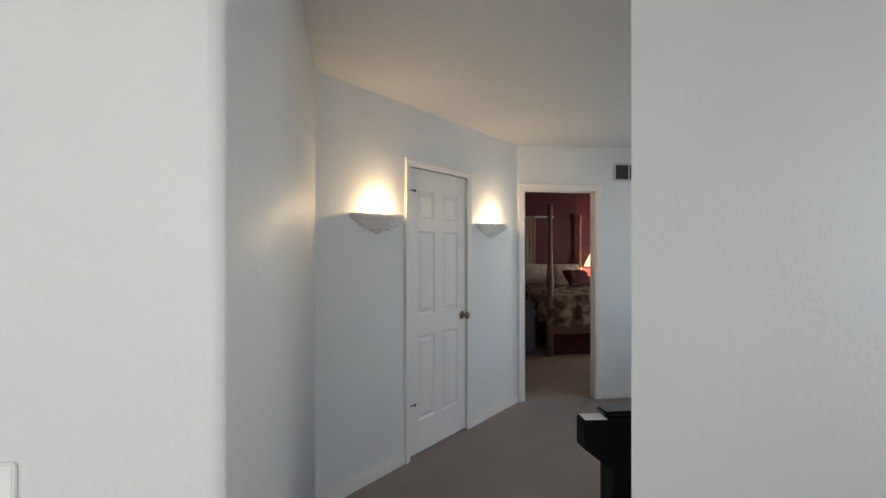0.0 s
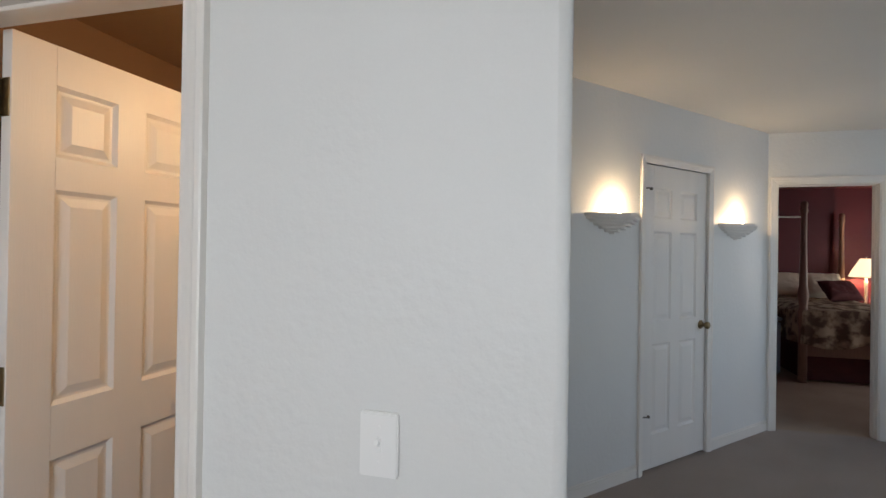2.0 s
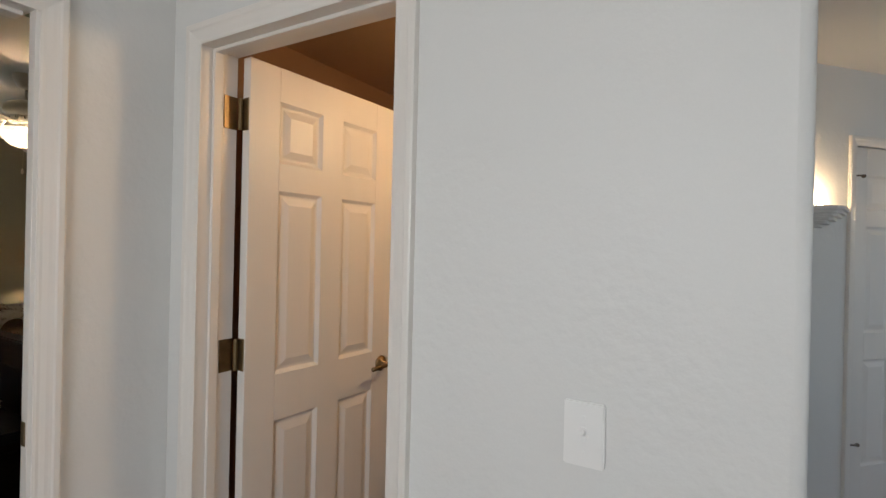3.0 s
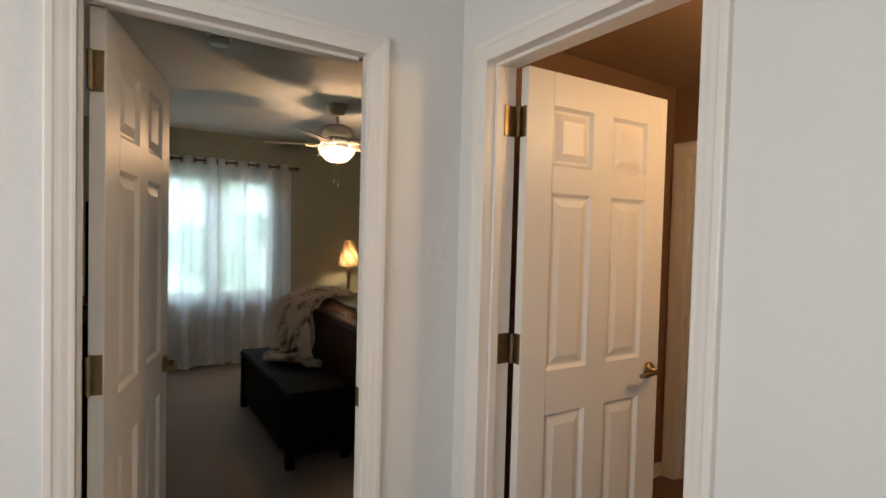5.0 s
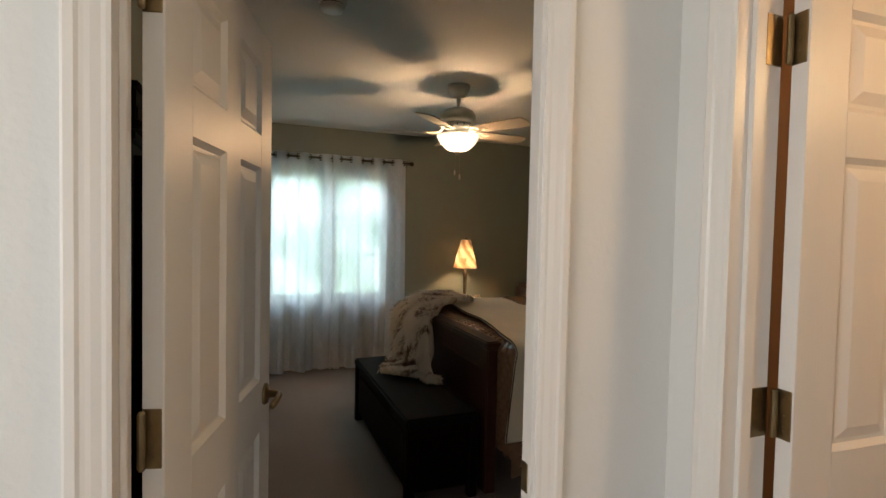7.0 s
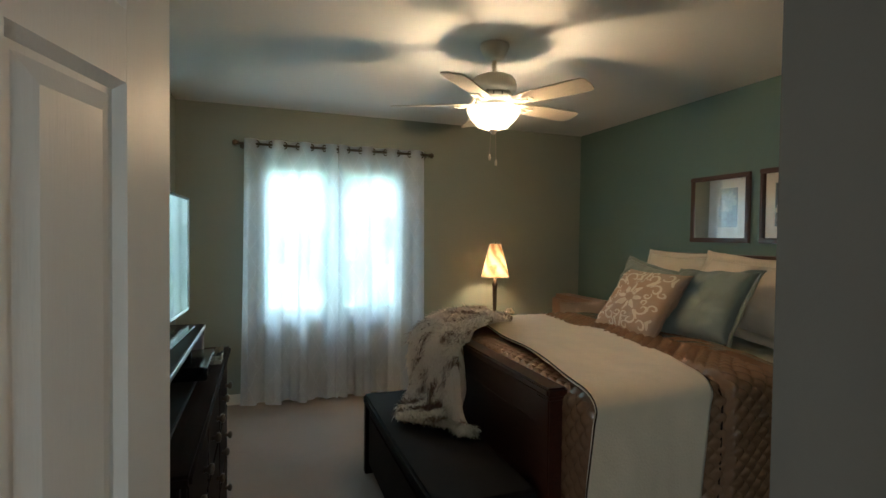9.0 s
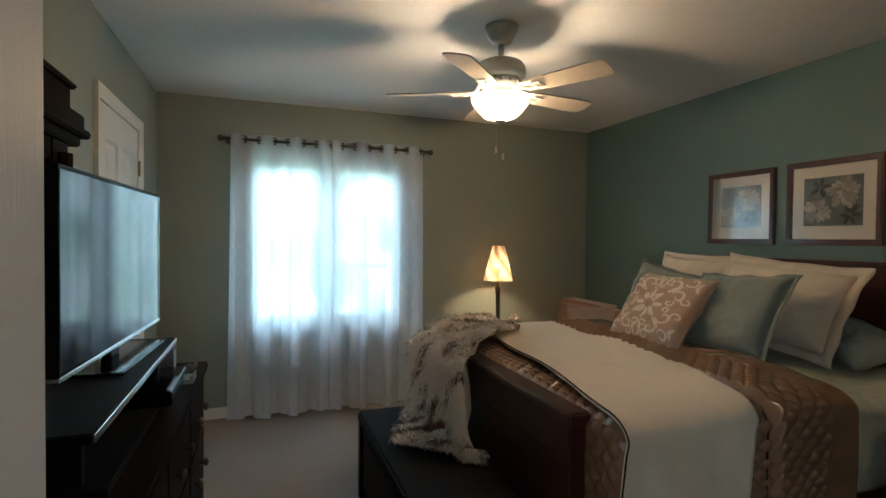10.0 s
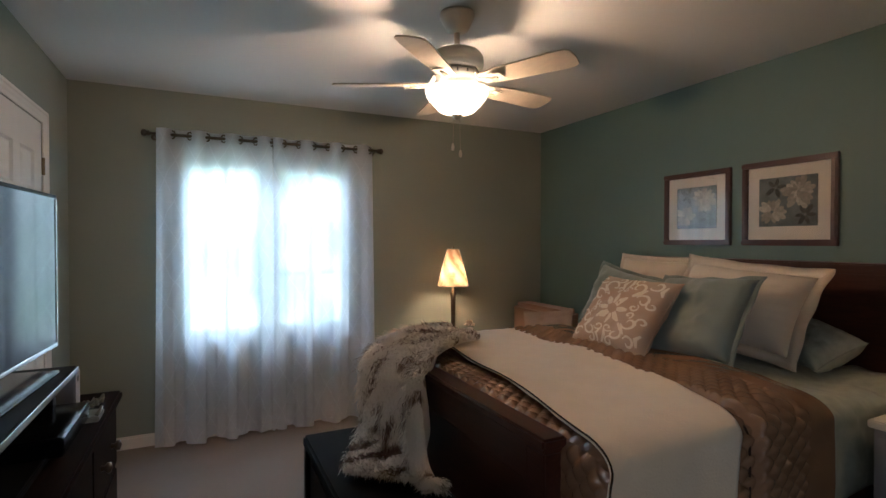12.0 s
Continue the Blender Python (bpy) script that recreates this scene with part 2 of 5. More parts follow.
def sheer(n, l, colour=(0.90, 0.93, 1.0, 1), clear=0.22):
    """Thin white voile with a faint embroidered trellis."""
    tc = n.new("ShaderNodeTexCoord")
    warp, sep = n.new("ShaderNodeTexNoise"), n.new("ShaderNodeSeparateXYZ")
    warp.inputs["Scale"].default_value = 3.0
    l.new(tc.outputs["Object"], warp.inputs["Vector"])
    l.new(tc.outputs["Object"], sep.inputs[0])

    def op(kind, a, b):
        m = n.new("ShaderNodeMath")
        m.operation = kind
        for k, q in enumerate((a, b)):
            if isinstance(q, (int, float)):
                m.inputs[k].default_value = q
            else:
                l.new(q, m.inputs[k])
        return m.outputs[0]
    across = op("ADD", op("MULTIPLY", sep.outputs[1], 7.5), op("MULTIPLY", warp.outputs["Fac"], 0.9))
    lines = []
    for sign in (3.6, -3.6):
        lines.append(op("ABSOLUTE", op("SUBTRACT", op("FRACT", op("ADD", across, op("MULTIPLY", sep.outputs[2], sign)), 0.0), 0.5), 0.0))
    r = n.new("ShaderNodeMapRange")
    r.inputs["From Min"].default_value, r.inputs["From Max"].default_value = 0.008, 0.035
    r.inputs["To Min"].default_value, r.inputs["To Max"].default_value = clear * 0.62, clear
    l.new(op("MINIMUM", lines[0], lines[1]), r.inputs["Value"])
    weave = n.new("ShaderNodeTexNoise")
    weave.inputs["Scale"].default_value = 14
    l.new(tc.outputs["Object"], weave.inputs["Vector"])
    mul = n.new("ShaderNodeMath")
    mul.operation = "MULTIPLY_ADD"
    mul.inputs[1].default_value, mul.inputs[2].default_value = 0.08, -0.04
    l.new(weave.outputs["Fac"], mul.inputs[0])
    add = n.new("ShaderNodeMath")
    l.new(mul.outputs[0], add.inputs[0])
    l.new(r.outputs[0], add.inputs[1])
    d, t = n.new("ShaderNodeBsdfDiffuse"), n.new("ShaderNodeBsdfTranslucent")
    d.inputs[0].default_value = t.inputs[0].default_value = colour
    x, y, c = n.new("ShaderNodeMixShader"), n.new("ShaderNodeMixShader"), n.new("ShaderNodeBsdfTransparent")
    x.inputs[0].default_value = 0.56
    l.new(d.outputs[0], x.inputs[1])
    l.new(t.outputs[0], x.inputs[2])
    l.new(add.outputs[0], y.inputs[0])
    l.new(x.outputs[0], y.inputs[1])
    l.new(c.outputs[0], y.inputs[2])
    return y.outputs[0]


def clear_glass(n, l):
    f, c, g, x = n.new("ShaderNodeFresnel"), n.new("ShaderNodeBsdfTransparent"), n.new("ShaderNodeBsdfGlossy"), n.new("ShaderNodeMixShader")
    f.inputs[0].default_value, g.inputs["Roughness"].default_value = 1.5, 0.02
    l.new(f.outputs[0], x.inputs[0])
    l.new(c.outputs[0], x.inputs[1])
    l.new(g.outputs[0], x.inputs[2])
    return x.outputs[0]


def garden(n, l):
    """Bright leaves and sky far behind the curtains."""
    tc = n.new("ShaderNodeTexCoord")
    a, b = n.new("ShaderNodeTexNoise"), n.new("ShaderNodeTexNoise")
    a.inputs["Scale"].default_value, a.inputs["Detail"].default_value = 1.6, 8
    b.inputs["Scale"].default_value = 0.35
    for q in (a, b):
        l.new(tc.outputs["Object"], q.inputs["Vector"])
    r = n.new("ShaderNodeValToRGB")
    e = r.color_ramp.elements
    e[0].position, e[0].color = 0.38, (0.10, 0.21, 0.11, 1)
    e[1].position, e[1].color = 0.64, (0.80, 0.95, 1.0, 1)
    k = r.color_ramp.elements.new(0.5)
    k.color = (0.40, 0.64, 0.46, 1)
    l.new(a.outputs["Fac"], r.inputs[0])
    em = n.new("ShaderNodeEmission")
    em.inputs[1].default_value = GARDEN
    l.new(r.outputs[0], em.inputs[0])
    return em.outputs[0]


def mirror_glass(n, l):
    g = n.new("ShaderNodeBsdfGlossy")
    g.inputs["Color"].default_value, g.inputs["Roughness"].default_value = (0.88, 0.9, 0.9, 1), 0.01
    return g.outputs[0]


def fur(n, l):
    """Faux lynx: cream hair with dark brown and black streaks, a tone a lock."""
    tc, geo = n.new("ShaderNodeTexCoord"), n.new("ShaderNodeNewGeometry")
    mp = n.new("ShaderNodeMapping")
    mp.inputs["Scale"].default_value = (16, 3.5, 3.5)
    l.new(tc.outputs["Object"], mp.inputs[0])
    a = n.new("ShaderNodeTexNoise")
    a.inputs["Scale"].default_value, a.inputs["Detail"].default_value = 1.0, 2
    l.new(mp.outputs[0], a.inputs["Vector"])
    add = n.new("ShaderNodeMath")
    add.operation = "MULTIPLY_ADD"
    add.inputs[1].default_value = 0.06
    l.new(geo.outputs["Random Per Island"], add.inputs[0])
    l.new(a.outputs["Fac"], add.inputs[2])
    r = n.new("ShaderNodeValToRGB")
    e = r.color_ramp.elements
    e[0].position, e[0].color = 0.40, (0.09, 0.028, 0.02, 1)
    e[1].position, e[1].color = 0.50, (0.92, 0.84, 0.76, 1)
    k = r.color_ramp.elements.new(0.45)
    k.color = (0.40, 0.30, 0.22, 1)
    l.new(add.outputs[0], r.inputs[0])
    p = n.new("ShaderNodeBsdfPrincipled")
    p.inputs["Roughness"].default_value = 0.7
    l.new(r.outputs[0], p.inputs["Base Color"])
    return p.outputs[0]


def frosted_bowl(n, l):
    """Frosted glass that passes the bulb's light and glows with it."""
    c, e, t, x, y = n.new("ShaderNodeBsdfTransparent"), n.new("ShaderNodeEmission"), n.new("ShaderNodeBsdfTranslucent"), n.new("ShaderNodeMixShader"), n.new("ShaderNodeMixShader")
    c.inputs[0].default_value = (1.0, 0.93, 0.82, 1)
    t.inputs[0].default_value = (0.95, 0.88, 0.75, 1)
    e.inputs[0].default_value, e.inputs[1].default_value = (1.0, 0.83, 0.58, 1), BOWL_GLOW
    x.inputs[0].default_value, y.inputs[0].default_value = 0.6, 0.88
    l.new(t.outputs[0], x.inputs[1])
    l.new(e.outputs[0], x.inputs[2])
    l.new(x.outputs[0], y.inputs[1])
    l.new(c.outputs[0], y.inputs[2])
    return y.outputs[0]


BOWL_GLASS = mixed("frosted_bowl_glass", frosted_bowl)
LAMP_SHADE = mixed("swirled_amber_shade", shade_glow)
SHEER = mixed("white_sheer_voile", sheer)
GLASS = mixed("clear_glass", clear_glass)
GARDEN_MAT = mixed("garden_beyond", garden)
MIRROR = mixed("mirror", mirror_glass)
FUR = mixed("lynx_fur", fur)

# ---- mesh helpers ----
WORLD = {}


def thing(name, at, label, category, group="", kind=""):
    ob = new(name)
    ob.empty_display_size = 0.1
    ob.location = at
    WORLD[ob.name] = Matrix.Translation(at)
    return tagged(ob, label, category, group, kind)


def part(name, bm, material, parent=None, label="", smooth=False, solid=0.0):
    """One mesh object out of a bmesh in world coordinates, under a thing or a part."""
    m = WORLD[parent.name] if parent else Matrix()
    if parent:
        bm.transform(m.inverted())
    bmesh.ops.recalc_face_normals(bm, faces=bm.faces)
    me = bpy.data.meshes.new(name)
    bm.to_mesh(me)
    bm.free()
    me.materials.append(material)
    if smooth:
        me.polygons.foreach_set("use_smooth", [True] * len(me.polygons))
    ob = new(name, me)
    if parent:
        ob.parent = parent
    WORLD[ob.name] = m
    if solid:
        mod = ob.modifiers.new("thickness", "SOLIDIFY")
        mod.thickness = solid
    if label:
        tagged(ob, label)
    return ob


def structure(name, bm, material, label, category, smooth=False):
    return tagged(part(name, bm, material, smooth=smooth), label, category, kind="structure")


def box(bm, x0, x1, y0, y1, z0, z1, bevel=0.0, seg=2):
    r = bmesh.ops.create_cube(bm, size=1.0, matrix=Matrix.Translation(((x0 + x1) / 2, (y0 + y1) / 2, (z0 + z1) / 2))
                              @ Matrix.Diagonal((abs(x1 - x0), abs(y1 - y0), abs(z1 - z0), 1)))
    if bevel:
        edges = list({e for v in r["verts"] for e in v.link_edges})
        bmesh.ops.bevel(bm, geom=edges, offset=bevel, segments=seg, affect="EDGES", clamp_overlap=True)
    return bm


def boxed(*a, **k):
    return box(bmesh.new(), *a, **k)


def lathe(bm, profile, at, n=32, axis=None):
    """A turned body: profile of (radius, height)."""
    rings = []
    m = Matrix.Translation(at) @ (axis or Matrix())
    for r, z in profile:
        rings.append([bm.verts.new(m @ Vector((r * math.cos(2 * math.pi * i / n), r * math.sin(2 * math.pi * i / n), z))) for i in range(n)])
    for a, b in zip(rings, rings[1:]):
        for i in range(n):
            bm.faces.new((a[i], a[(i + 1) % n], b[(i + 1) % n], b[i]))
    for ring in (rings[0], rings[-1]):
        if len({tuple(round(c, 6) for c in v.co) for v in ring}) > 2:
            bm.faces.new(ring)
    return bm


def tube(bm, pts, r, n=8):
    pts = [Vector(p) for p in pts]
    rings = []
    for i, p in enumerate(pts):
        d = (pts[min(i + 1, len(pts) - 1)] - pts[max(i - 1, 0)]).normalized()
        u = d.orthogonal().normalized() if abs(d.z) > 0.9 else d.cross(Vector((0, 0, 1))).normalized()
        v = d.cross(u)
        rings.append([bm.verts.new(p + r * (math.cos(2 * math.pi * k / n) * u + math.sin(2 * math.pi * k / n) * v)) for k in range(n)])
    for a, b in zip(rings, rings[1:]):
        for k in range(n):
            bm.faces.new((a[k], a[(k + 1) % n], b[(k + 1) % n], b[k]))
    bm.faces.new(rings[0])
    bm.faces.new(rings[-1])
    return bm


def surf(bm, f, nu, nv):
    g = [[bm.verts.new(f(i / nu, j / nv)) for i in range(nu + 1)] for j in range(nv + 1)]
    for j in range(nv):
        for i in range(nu):
            bm.faces.new((g[j][i], g[j][i + 1], g[j + 1][i + 1], g[j + 1][i]))
    return bm


def prism(bm, pts, z0, z1):
    """An upright block over a plan outline."""
    a = [bm.verts.new((x, y, z0)) for x, y in pts]
    b = [bm.verts.new((x, y, z1)) for x, y in pts]
    bm.faces.new(a)
    bm.faces.new(b)
    for i in range(len(pts)):
        j = (i + 1) % len(pts)
        bm.faces.new((a[i], a[j], b[j], b[i]))
    return bm


def slab(bm, axis, c0, c1, a0, a1, z0, z1, holes=()):
    """A wall along an axis from a0 to a1, c0 to c1 thick, with holes (a0, a1, z0, z1) through it."""
    def put(p0, p1, q0, q1):
        if p1 - p0 > 1e-4 and q1 - q0 > 1e-4:
            if axis == "x":
                box(bm, p0, p1, c0, c1, q0, q1)
            else:
                box(bm, c0, c1, p0, p1, q0, q1)
    at = a0
    for h0, h1, b0, b1 in sorted(holes):
        put(at, h0, z0, z1)
        put(h0, h1, z0, b0)
        put(h0, h1, b1, z1)
        at = h1
    put(at, a1, z0, z1)
    return bm

# ---- structure ----
H = 2.445          # ceiling height
DIAG = Matrix.Translation((0, 3.595, 0)) @ Matrix.Rotation(radians(47.5), 4, "Z")


def moved(bm, m):
    bm.transform(m)
    return bm


structure("floor_hall", slab(bmesh.new(), "x", -1.7, 4.85, -2.07, 3.2, -0.06, 0.0), CARPET, "taupe wall-to-wall carpet in the hall", "carpet")
structure("floor_bedroom", boxed(-6.5, -2.07, -0.6, 3.45, -0.06, 0.0), CARPET, "taupe wall-to-wall carpet in the green bedroom", "carpet")
structure("floor_guest_room", boxed(0.6, 5.0, 4.85, 8.9, -0.06, 0.0), BEIGE_CARPET, "beige carpet in the dark red bedroom", "carpet")
structure("ceiling_hall", boxed(-2.07, 3.2, -1.8, 4.85, H, H + 0.1), CEILING, "white textured hall ceiling", "ceiling")
structure("ceiling_bedroom", boxed(-6.55, -2.07, -0.6, 3.5, H, H + 0.1), CEILING, "white bedroom ceiling", "ceiling")
structure("ceiling_guest_room", boxed(0.6, 5.0, 4.85, 8.9, H, H + 0.1), RED_WALL, "dark red painted ceiling of the guest bedroom", "ceiling")
structure("ceiling_bathroom", boxed(-2.41, -0.80, 1.04, 4.5, 2.35, 2.42), TAN_CEILING, "tan painted bathroom ceiling", "ceiling")

# hall walls
structure("wall_hall_west", box(slab(bmesh.new(), "y", -2.07, -2.015, -1.7, 0.61, 0, H, [(-0.125, 0.61, 0, 1.985)]), -2.045, -2.015, 0.61, 1.03, 0, H), WHITE_WALL, "white textured wall round the bedroom doorway", "wall")
structure("wall_bedroom_east", slab(bmesh.new(), "y", -2.125, -2.07, -0.6, 0.985, 0, H, [(-0.125, 0.985, 0, 1.985)]), TEAL, "teal green bedroom wall round the doorway", "wall")
bm = bmesh.new()
box(bm, -2.015, -1.89, 0.945, 1.03, 0, H)
box(bm, -1.89, -1.165, 0.945, 1.03, 2.0, H)
structure("wall_bath_doorway", bm, WHITE_WALL, "white wall over and beside the bathroom doorway", "wall")
arc = [(-0.455 + 0.023 * math.sin(a), 0.968 - 0.023 * math.cos(a)) for a in (0, 0.3, 0.6, 0.9, 1.2, 1.5)]
structure("wall_corner", prism(bmesh.new(), [(-1.165, 0.945), *arc, (-0.545, 3.03), (-0.66, 3.03), (-0.55, 1.03), (-1.165, 1.03)], 0, H), WHITE_WALL,
          "white textured wall with a rounded bullnose corner", "wall", True)
bpy.data.objects["wall_corner"].data.polygons.foreach_set("use_smooth", [1 <= i - 2 <= 6 for i in range(len(bpy.data.objects["wall_corner"].data.polygons))])
structure("wall_diagonal", moved(slab(bmesh.new(), "x", -0.012, 0.10, -0.98, 1.66, 0, H, [(0, 0.76, 0, 2.035)]), DIAG), WHITE_WALL, "white diagonal hall wall with the closet door", "wall")
structure("wall_hall_north", slab(bmesh.new(), "x", 4.795, 4.86, 1.02, 3.2, 0, H, [(1.177, 1.91, 0, 2.035)]), WHITE_WALL, "white wall round the guest room doorway", "wall")
structure("wall_partition", prism(bmesh.new(), [(0.57, 1.587), (3.1, 1.587), (3.1, 1.70), (0.665, 1.70)], 0, H), WHITE_WALL, "plain white partition wall end", "wall")
# the opening at lower y is added for the southeast fill lamp
structure("wall_hall_east", slab(bmesh.new(), "y", 3.0, 3.1, -1.7, 4.8, 0, H, [(-0.15, 1.5, 0.85, 2.15), (2.2, 4.2, 0.75, 2.15)]), WHITE_WALL, "white hall wall with a window", "wall")
structure("wall_hall_south", slab(bmesh.new(), "x", -1.7, -1.6, -2.07, 3.1, 0, H, [(-1.35, 0.05, 0.85, 2.15)]), WHITE_WALL, "white hall wall with a window", "wall")

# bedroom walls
structure("wall_nook", boxed(-2.48, -2.045, 0.985, 1.03, 0, H), TAUPE, "dark taupe wall beside the bedroom door", "wall")
structure("wall_bedroom_bath", boxed(-2.48, -2.435, 1.03, 3.336, 0, H), TEAL, "teal green bedroom wall", "wall")
structure("wall_bedroom_window", slab(bmesh.new(), "y", -6.50, -6.36, -0.6, 3.45, 0, H, [(0.27, 1.44, 0.72, 1.985)]), SAGE, "sage grey bedroom wall with a window", "wall")
structure("wall_bedroom_north", boxed(-6.36, -2.40, 3.336, 3.45, 0, H), TEAL, "dark teal green accent wall", "wall")
structure("wall_bedroom_south", slab(bmesh.new(), "x", -0.50, -0.389, -6.36, -2.07, 0, H, [(-5.79, -4.97, 0, 2.05)]), SAGE, "sage green wall with a closet door", "wall")
structure("wall_closet_back", boxed(-5.9, -4.9, -0.56, -0.51, 0, H), SAGE, "dark back of the bedroom closet", "wall")

# bathroom
structure("wall_bath_south", slab(bmesh.new(), "x", 1.03, 1.06, -2.435, -0.80, 0, H, [(-1.89, -1.165, 0, 2.0)]), BROWN_WALL, "brown bathroom wall", "wall")
structure("wall_bath_west", boxed(-2.435, -2.40, 1.06, 4.5, 0, H), BROWN_WALL, "brown bathroom wall", "wall")
structure("wall_bath_north", slab(bmesh.new(), "x", 2.78, 2.88, -2.40, -0.80, 0, 2.36, [(-2.325, -1.69, 0, 1.95)]), BROWN_WALL, "brown wall with the toilet room doorway", "wall")
structure("wall_bath_east", boxed(-0.86, -0.80, 1.06, 4.5, 0, 2.4), BROWN_WALL, "brown bathroom wall", "wall")
structure("wall_toilet_room", boxed(-2.40, -0.86, 4.4, 4.5, 0, 2.4), BROWN_WALL, "dark brown wall of the toilet room", "wall")

# guest bedroom
structure("wall_guest_south", slab(bmesh.new(), "x", 4.86, 4.90, 0.6, 5.0, 0, H, [(1.177, 1.91, 0, 2.035)]), RED_WALL, "dark red wall", "wall")
structure("wall_guest_north", slab(bmesh.new(), "x", 8.7, 8.8, 0.6, 5.0, 0, H, [(1.80, 2.50, 0.8, 2.0)]), RED_WALL, "dark red wall with a curtained window", "wall")
structure("wall_guest_west", boxed(0.6, 0.7, 4.9, 8.7, 0, H), RED_WALL, "dark red wall", "wall")
# opening added so that the guest room's fill lamp shines in
structure("wall_guest_east", slab(bmesh.new(), "y", 4.9, 5.0, 4.9, 8.7, 0, H, [(5.9, 7.3, 0.9, 2.1)]), RED_WALL, "dark red wall", "wall")
structure("backdrop_garden", boxed(-9.05, -9.0, -5.0, 7.0, -2.0, 6.0), GARDEN_MAT, "bright garden foliage outside the window", "backdrop")
structure("backdrop_guest_window", boxed(0.65, 3.65, 9.6, 9.65, -0.5, 3.5), GARDEN_MAT, "bright garden outside the guest window", "backdrop")


def baseboard(x0, y0, x1, y1, nx, ny, h=0.085):
    """A skirting board along a wall, its face towards (nx, ny)."""
    bm = bmesh.new()
    d = Vector((x1 - x0, y1 - y0, 0))
    m = Matrix.Translation((x0, y0, 0)) @ Matrix.Rotation(math.atan2(d.y, d.x), 4, "Z")
    side = 1 if (m.to_3x3() @ Vector((0, 1, 0))).dot(Vector((nx, ny, 0))) > 0 else -1
    box(bm, 0, d.length, 0, side * 0.012, 0, h - 0.015, 0.001, 1)
    box(bm, 0, d.length, 0, side * 0.008, h - 0.015, h, 0.003, 2)
    bm.transform(m)
    structure("baseboard", bm, TRIM, "white painted baseboard", "baseboard")


dd = DIAG.to_3x3() @ Vector((1, 0, 0))
dn = DIAG.to_3x3() @ Vector((0, -1, 0))


def dp(s):
    return (DIAG @ Vector((s, -0.012, 0))).xy


baseboard(*dp(-0.78), *dp(-0.055), dn.x, dn.y)
baseboard(*dp(0.815), *dp(1.65), dn.x, dn.y)
baseboard(1.97, 4.795, 3.0, 4.795, 0, -1)
baseboard(-1.14, 0.945, -0.46, 0.945, 0, -1)
baseboard(-0.43, 0.97, -0.54, 3.02, 1, 0)
baseboard(-2.015, 0.67, -2.015, 0.94, 1, 0)
baseboard(-2.015, -1.6, -2.015, -0.17, 1, 0)
baseboard(-6.36, -0.389, -6.36, 3.336, 1, 0)
baseboard(-6.36, 3.336, -2.48, 3.336, 0, -1)
baseboard(-6.36, -0.389, -5.86, -0.389, 0, 1)
baseboard(-4.9, -0.389, -2.13, -0.389, 0, 1)
baseboard(-2.40, 1.1, -2.40, 2.78, 1, 0)
baseboard(0.57, 1.587, 3.0, 1.587, 0, -1)

# ---- doors ----


def casing(parent, m, w, h, cw=0.058):
    """Moulded casing round an opening: left, right and head, mitred by eye; local -y comes out of the wall."""
    prof = [(0.0, 0.0), (0.0, 0.017), (0.004, 0.019), (0.016, 0.0185), (0.021, 0.0155), (0.027, 0.0140), (0.034, 0.0130), (0.046, 0.0095), (0.052, 0.0092), (cw, 0.0075), (cw, 0.0)]

    def piece(a, b, inward):
        """A moulded strip from a to b, mitred, its outer edge on that line and its profile running inward."""
        bm = bmesh.new()
        a, b, q = Vector(a), Vector(b), Vector(inward)
        d = (b - a).normalized()
        rows = []
        for k, (o, t) in enumerate(prof):
            cut0, cut1 = o * mitre[0], o * mitre[1]
            rows.append((bm.verts.new(a + q * o + d * cut0 - Vector((0, t, 0))), bm.verts.new(b + q * o - d * cut1 - Vector((0, t, 0)))))
        for p, r in zip(rows, rows[1:]):
            bm.faces.new((p[0], p[1], r[1], r[0]))
        bm.faces.new([r[0] for r in rows])
        bm.faces.new([r[1] for r in rows])
        part("casing", moved(bm, m), TRIM, parent)
    h = h - 0.006
    lo, hi = 0.006, w - 0.006
    mitre = (0, 1)
    piece((lo - cw, 0, 0), (lo - cw, 0, h + cw), (1, 0, 0))
    piece((hi + cw, 0, 0), (hi + cw, 0, h + cw), (-1, 0, 0))
    mitre = (1, 1)
    piece((lo - cw, 0, h + cw), (hi + cw, 0, h + cw), (0, 0, -1))


def jambs(parent, m, w, h, depth, stop, right=None):
    for x0, x1, z0, z1 in ((0, 0.016, 0, h), (w - 0.016, w, 0, h), (0.016, w - 0.016, h - 0.016, h)):
        deep = right if right and x0 > w / 2 else depth
        part("jamb", moved(boxed(x0, x1, -0.002, deep + 0.002, z0, z1, 0.001, 1), m), TRIM, parent)
    for x0, x1, z0, z1 in ((0.016, 0.027, 0, h - 0.016), *([] if right else [(w - 0.027, w - 0.016, 0, h - 0.016)]), (0.027, w - 0.027, h - 0.027, h - 0.016)):
        part("door_stop", moved(boxed(x0, x1, stop, stop + 0.03, z0, z1, 0.002, 1), m), TRIM, parent)


ROWS_Z = ((0.235, 0.835), (0.985, 1.585), (1.675, 1.875))


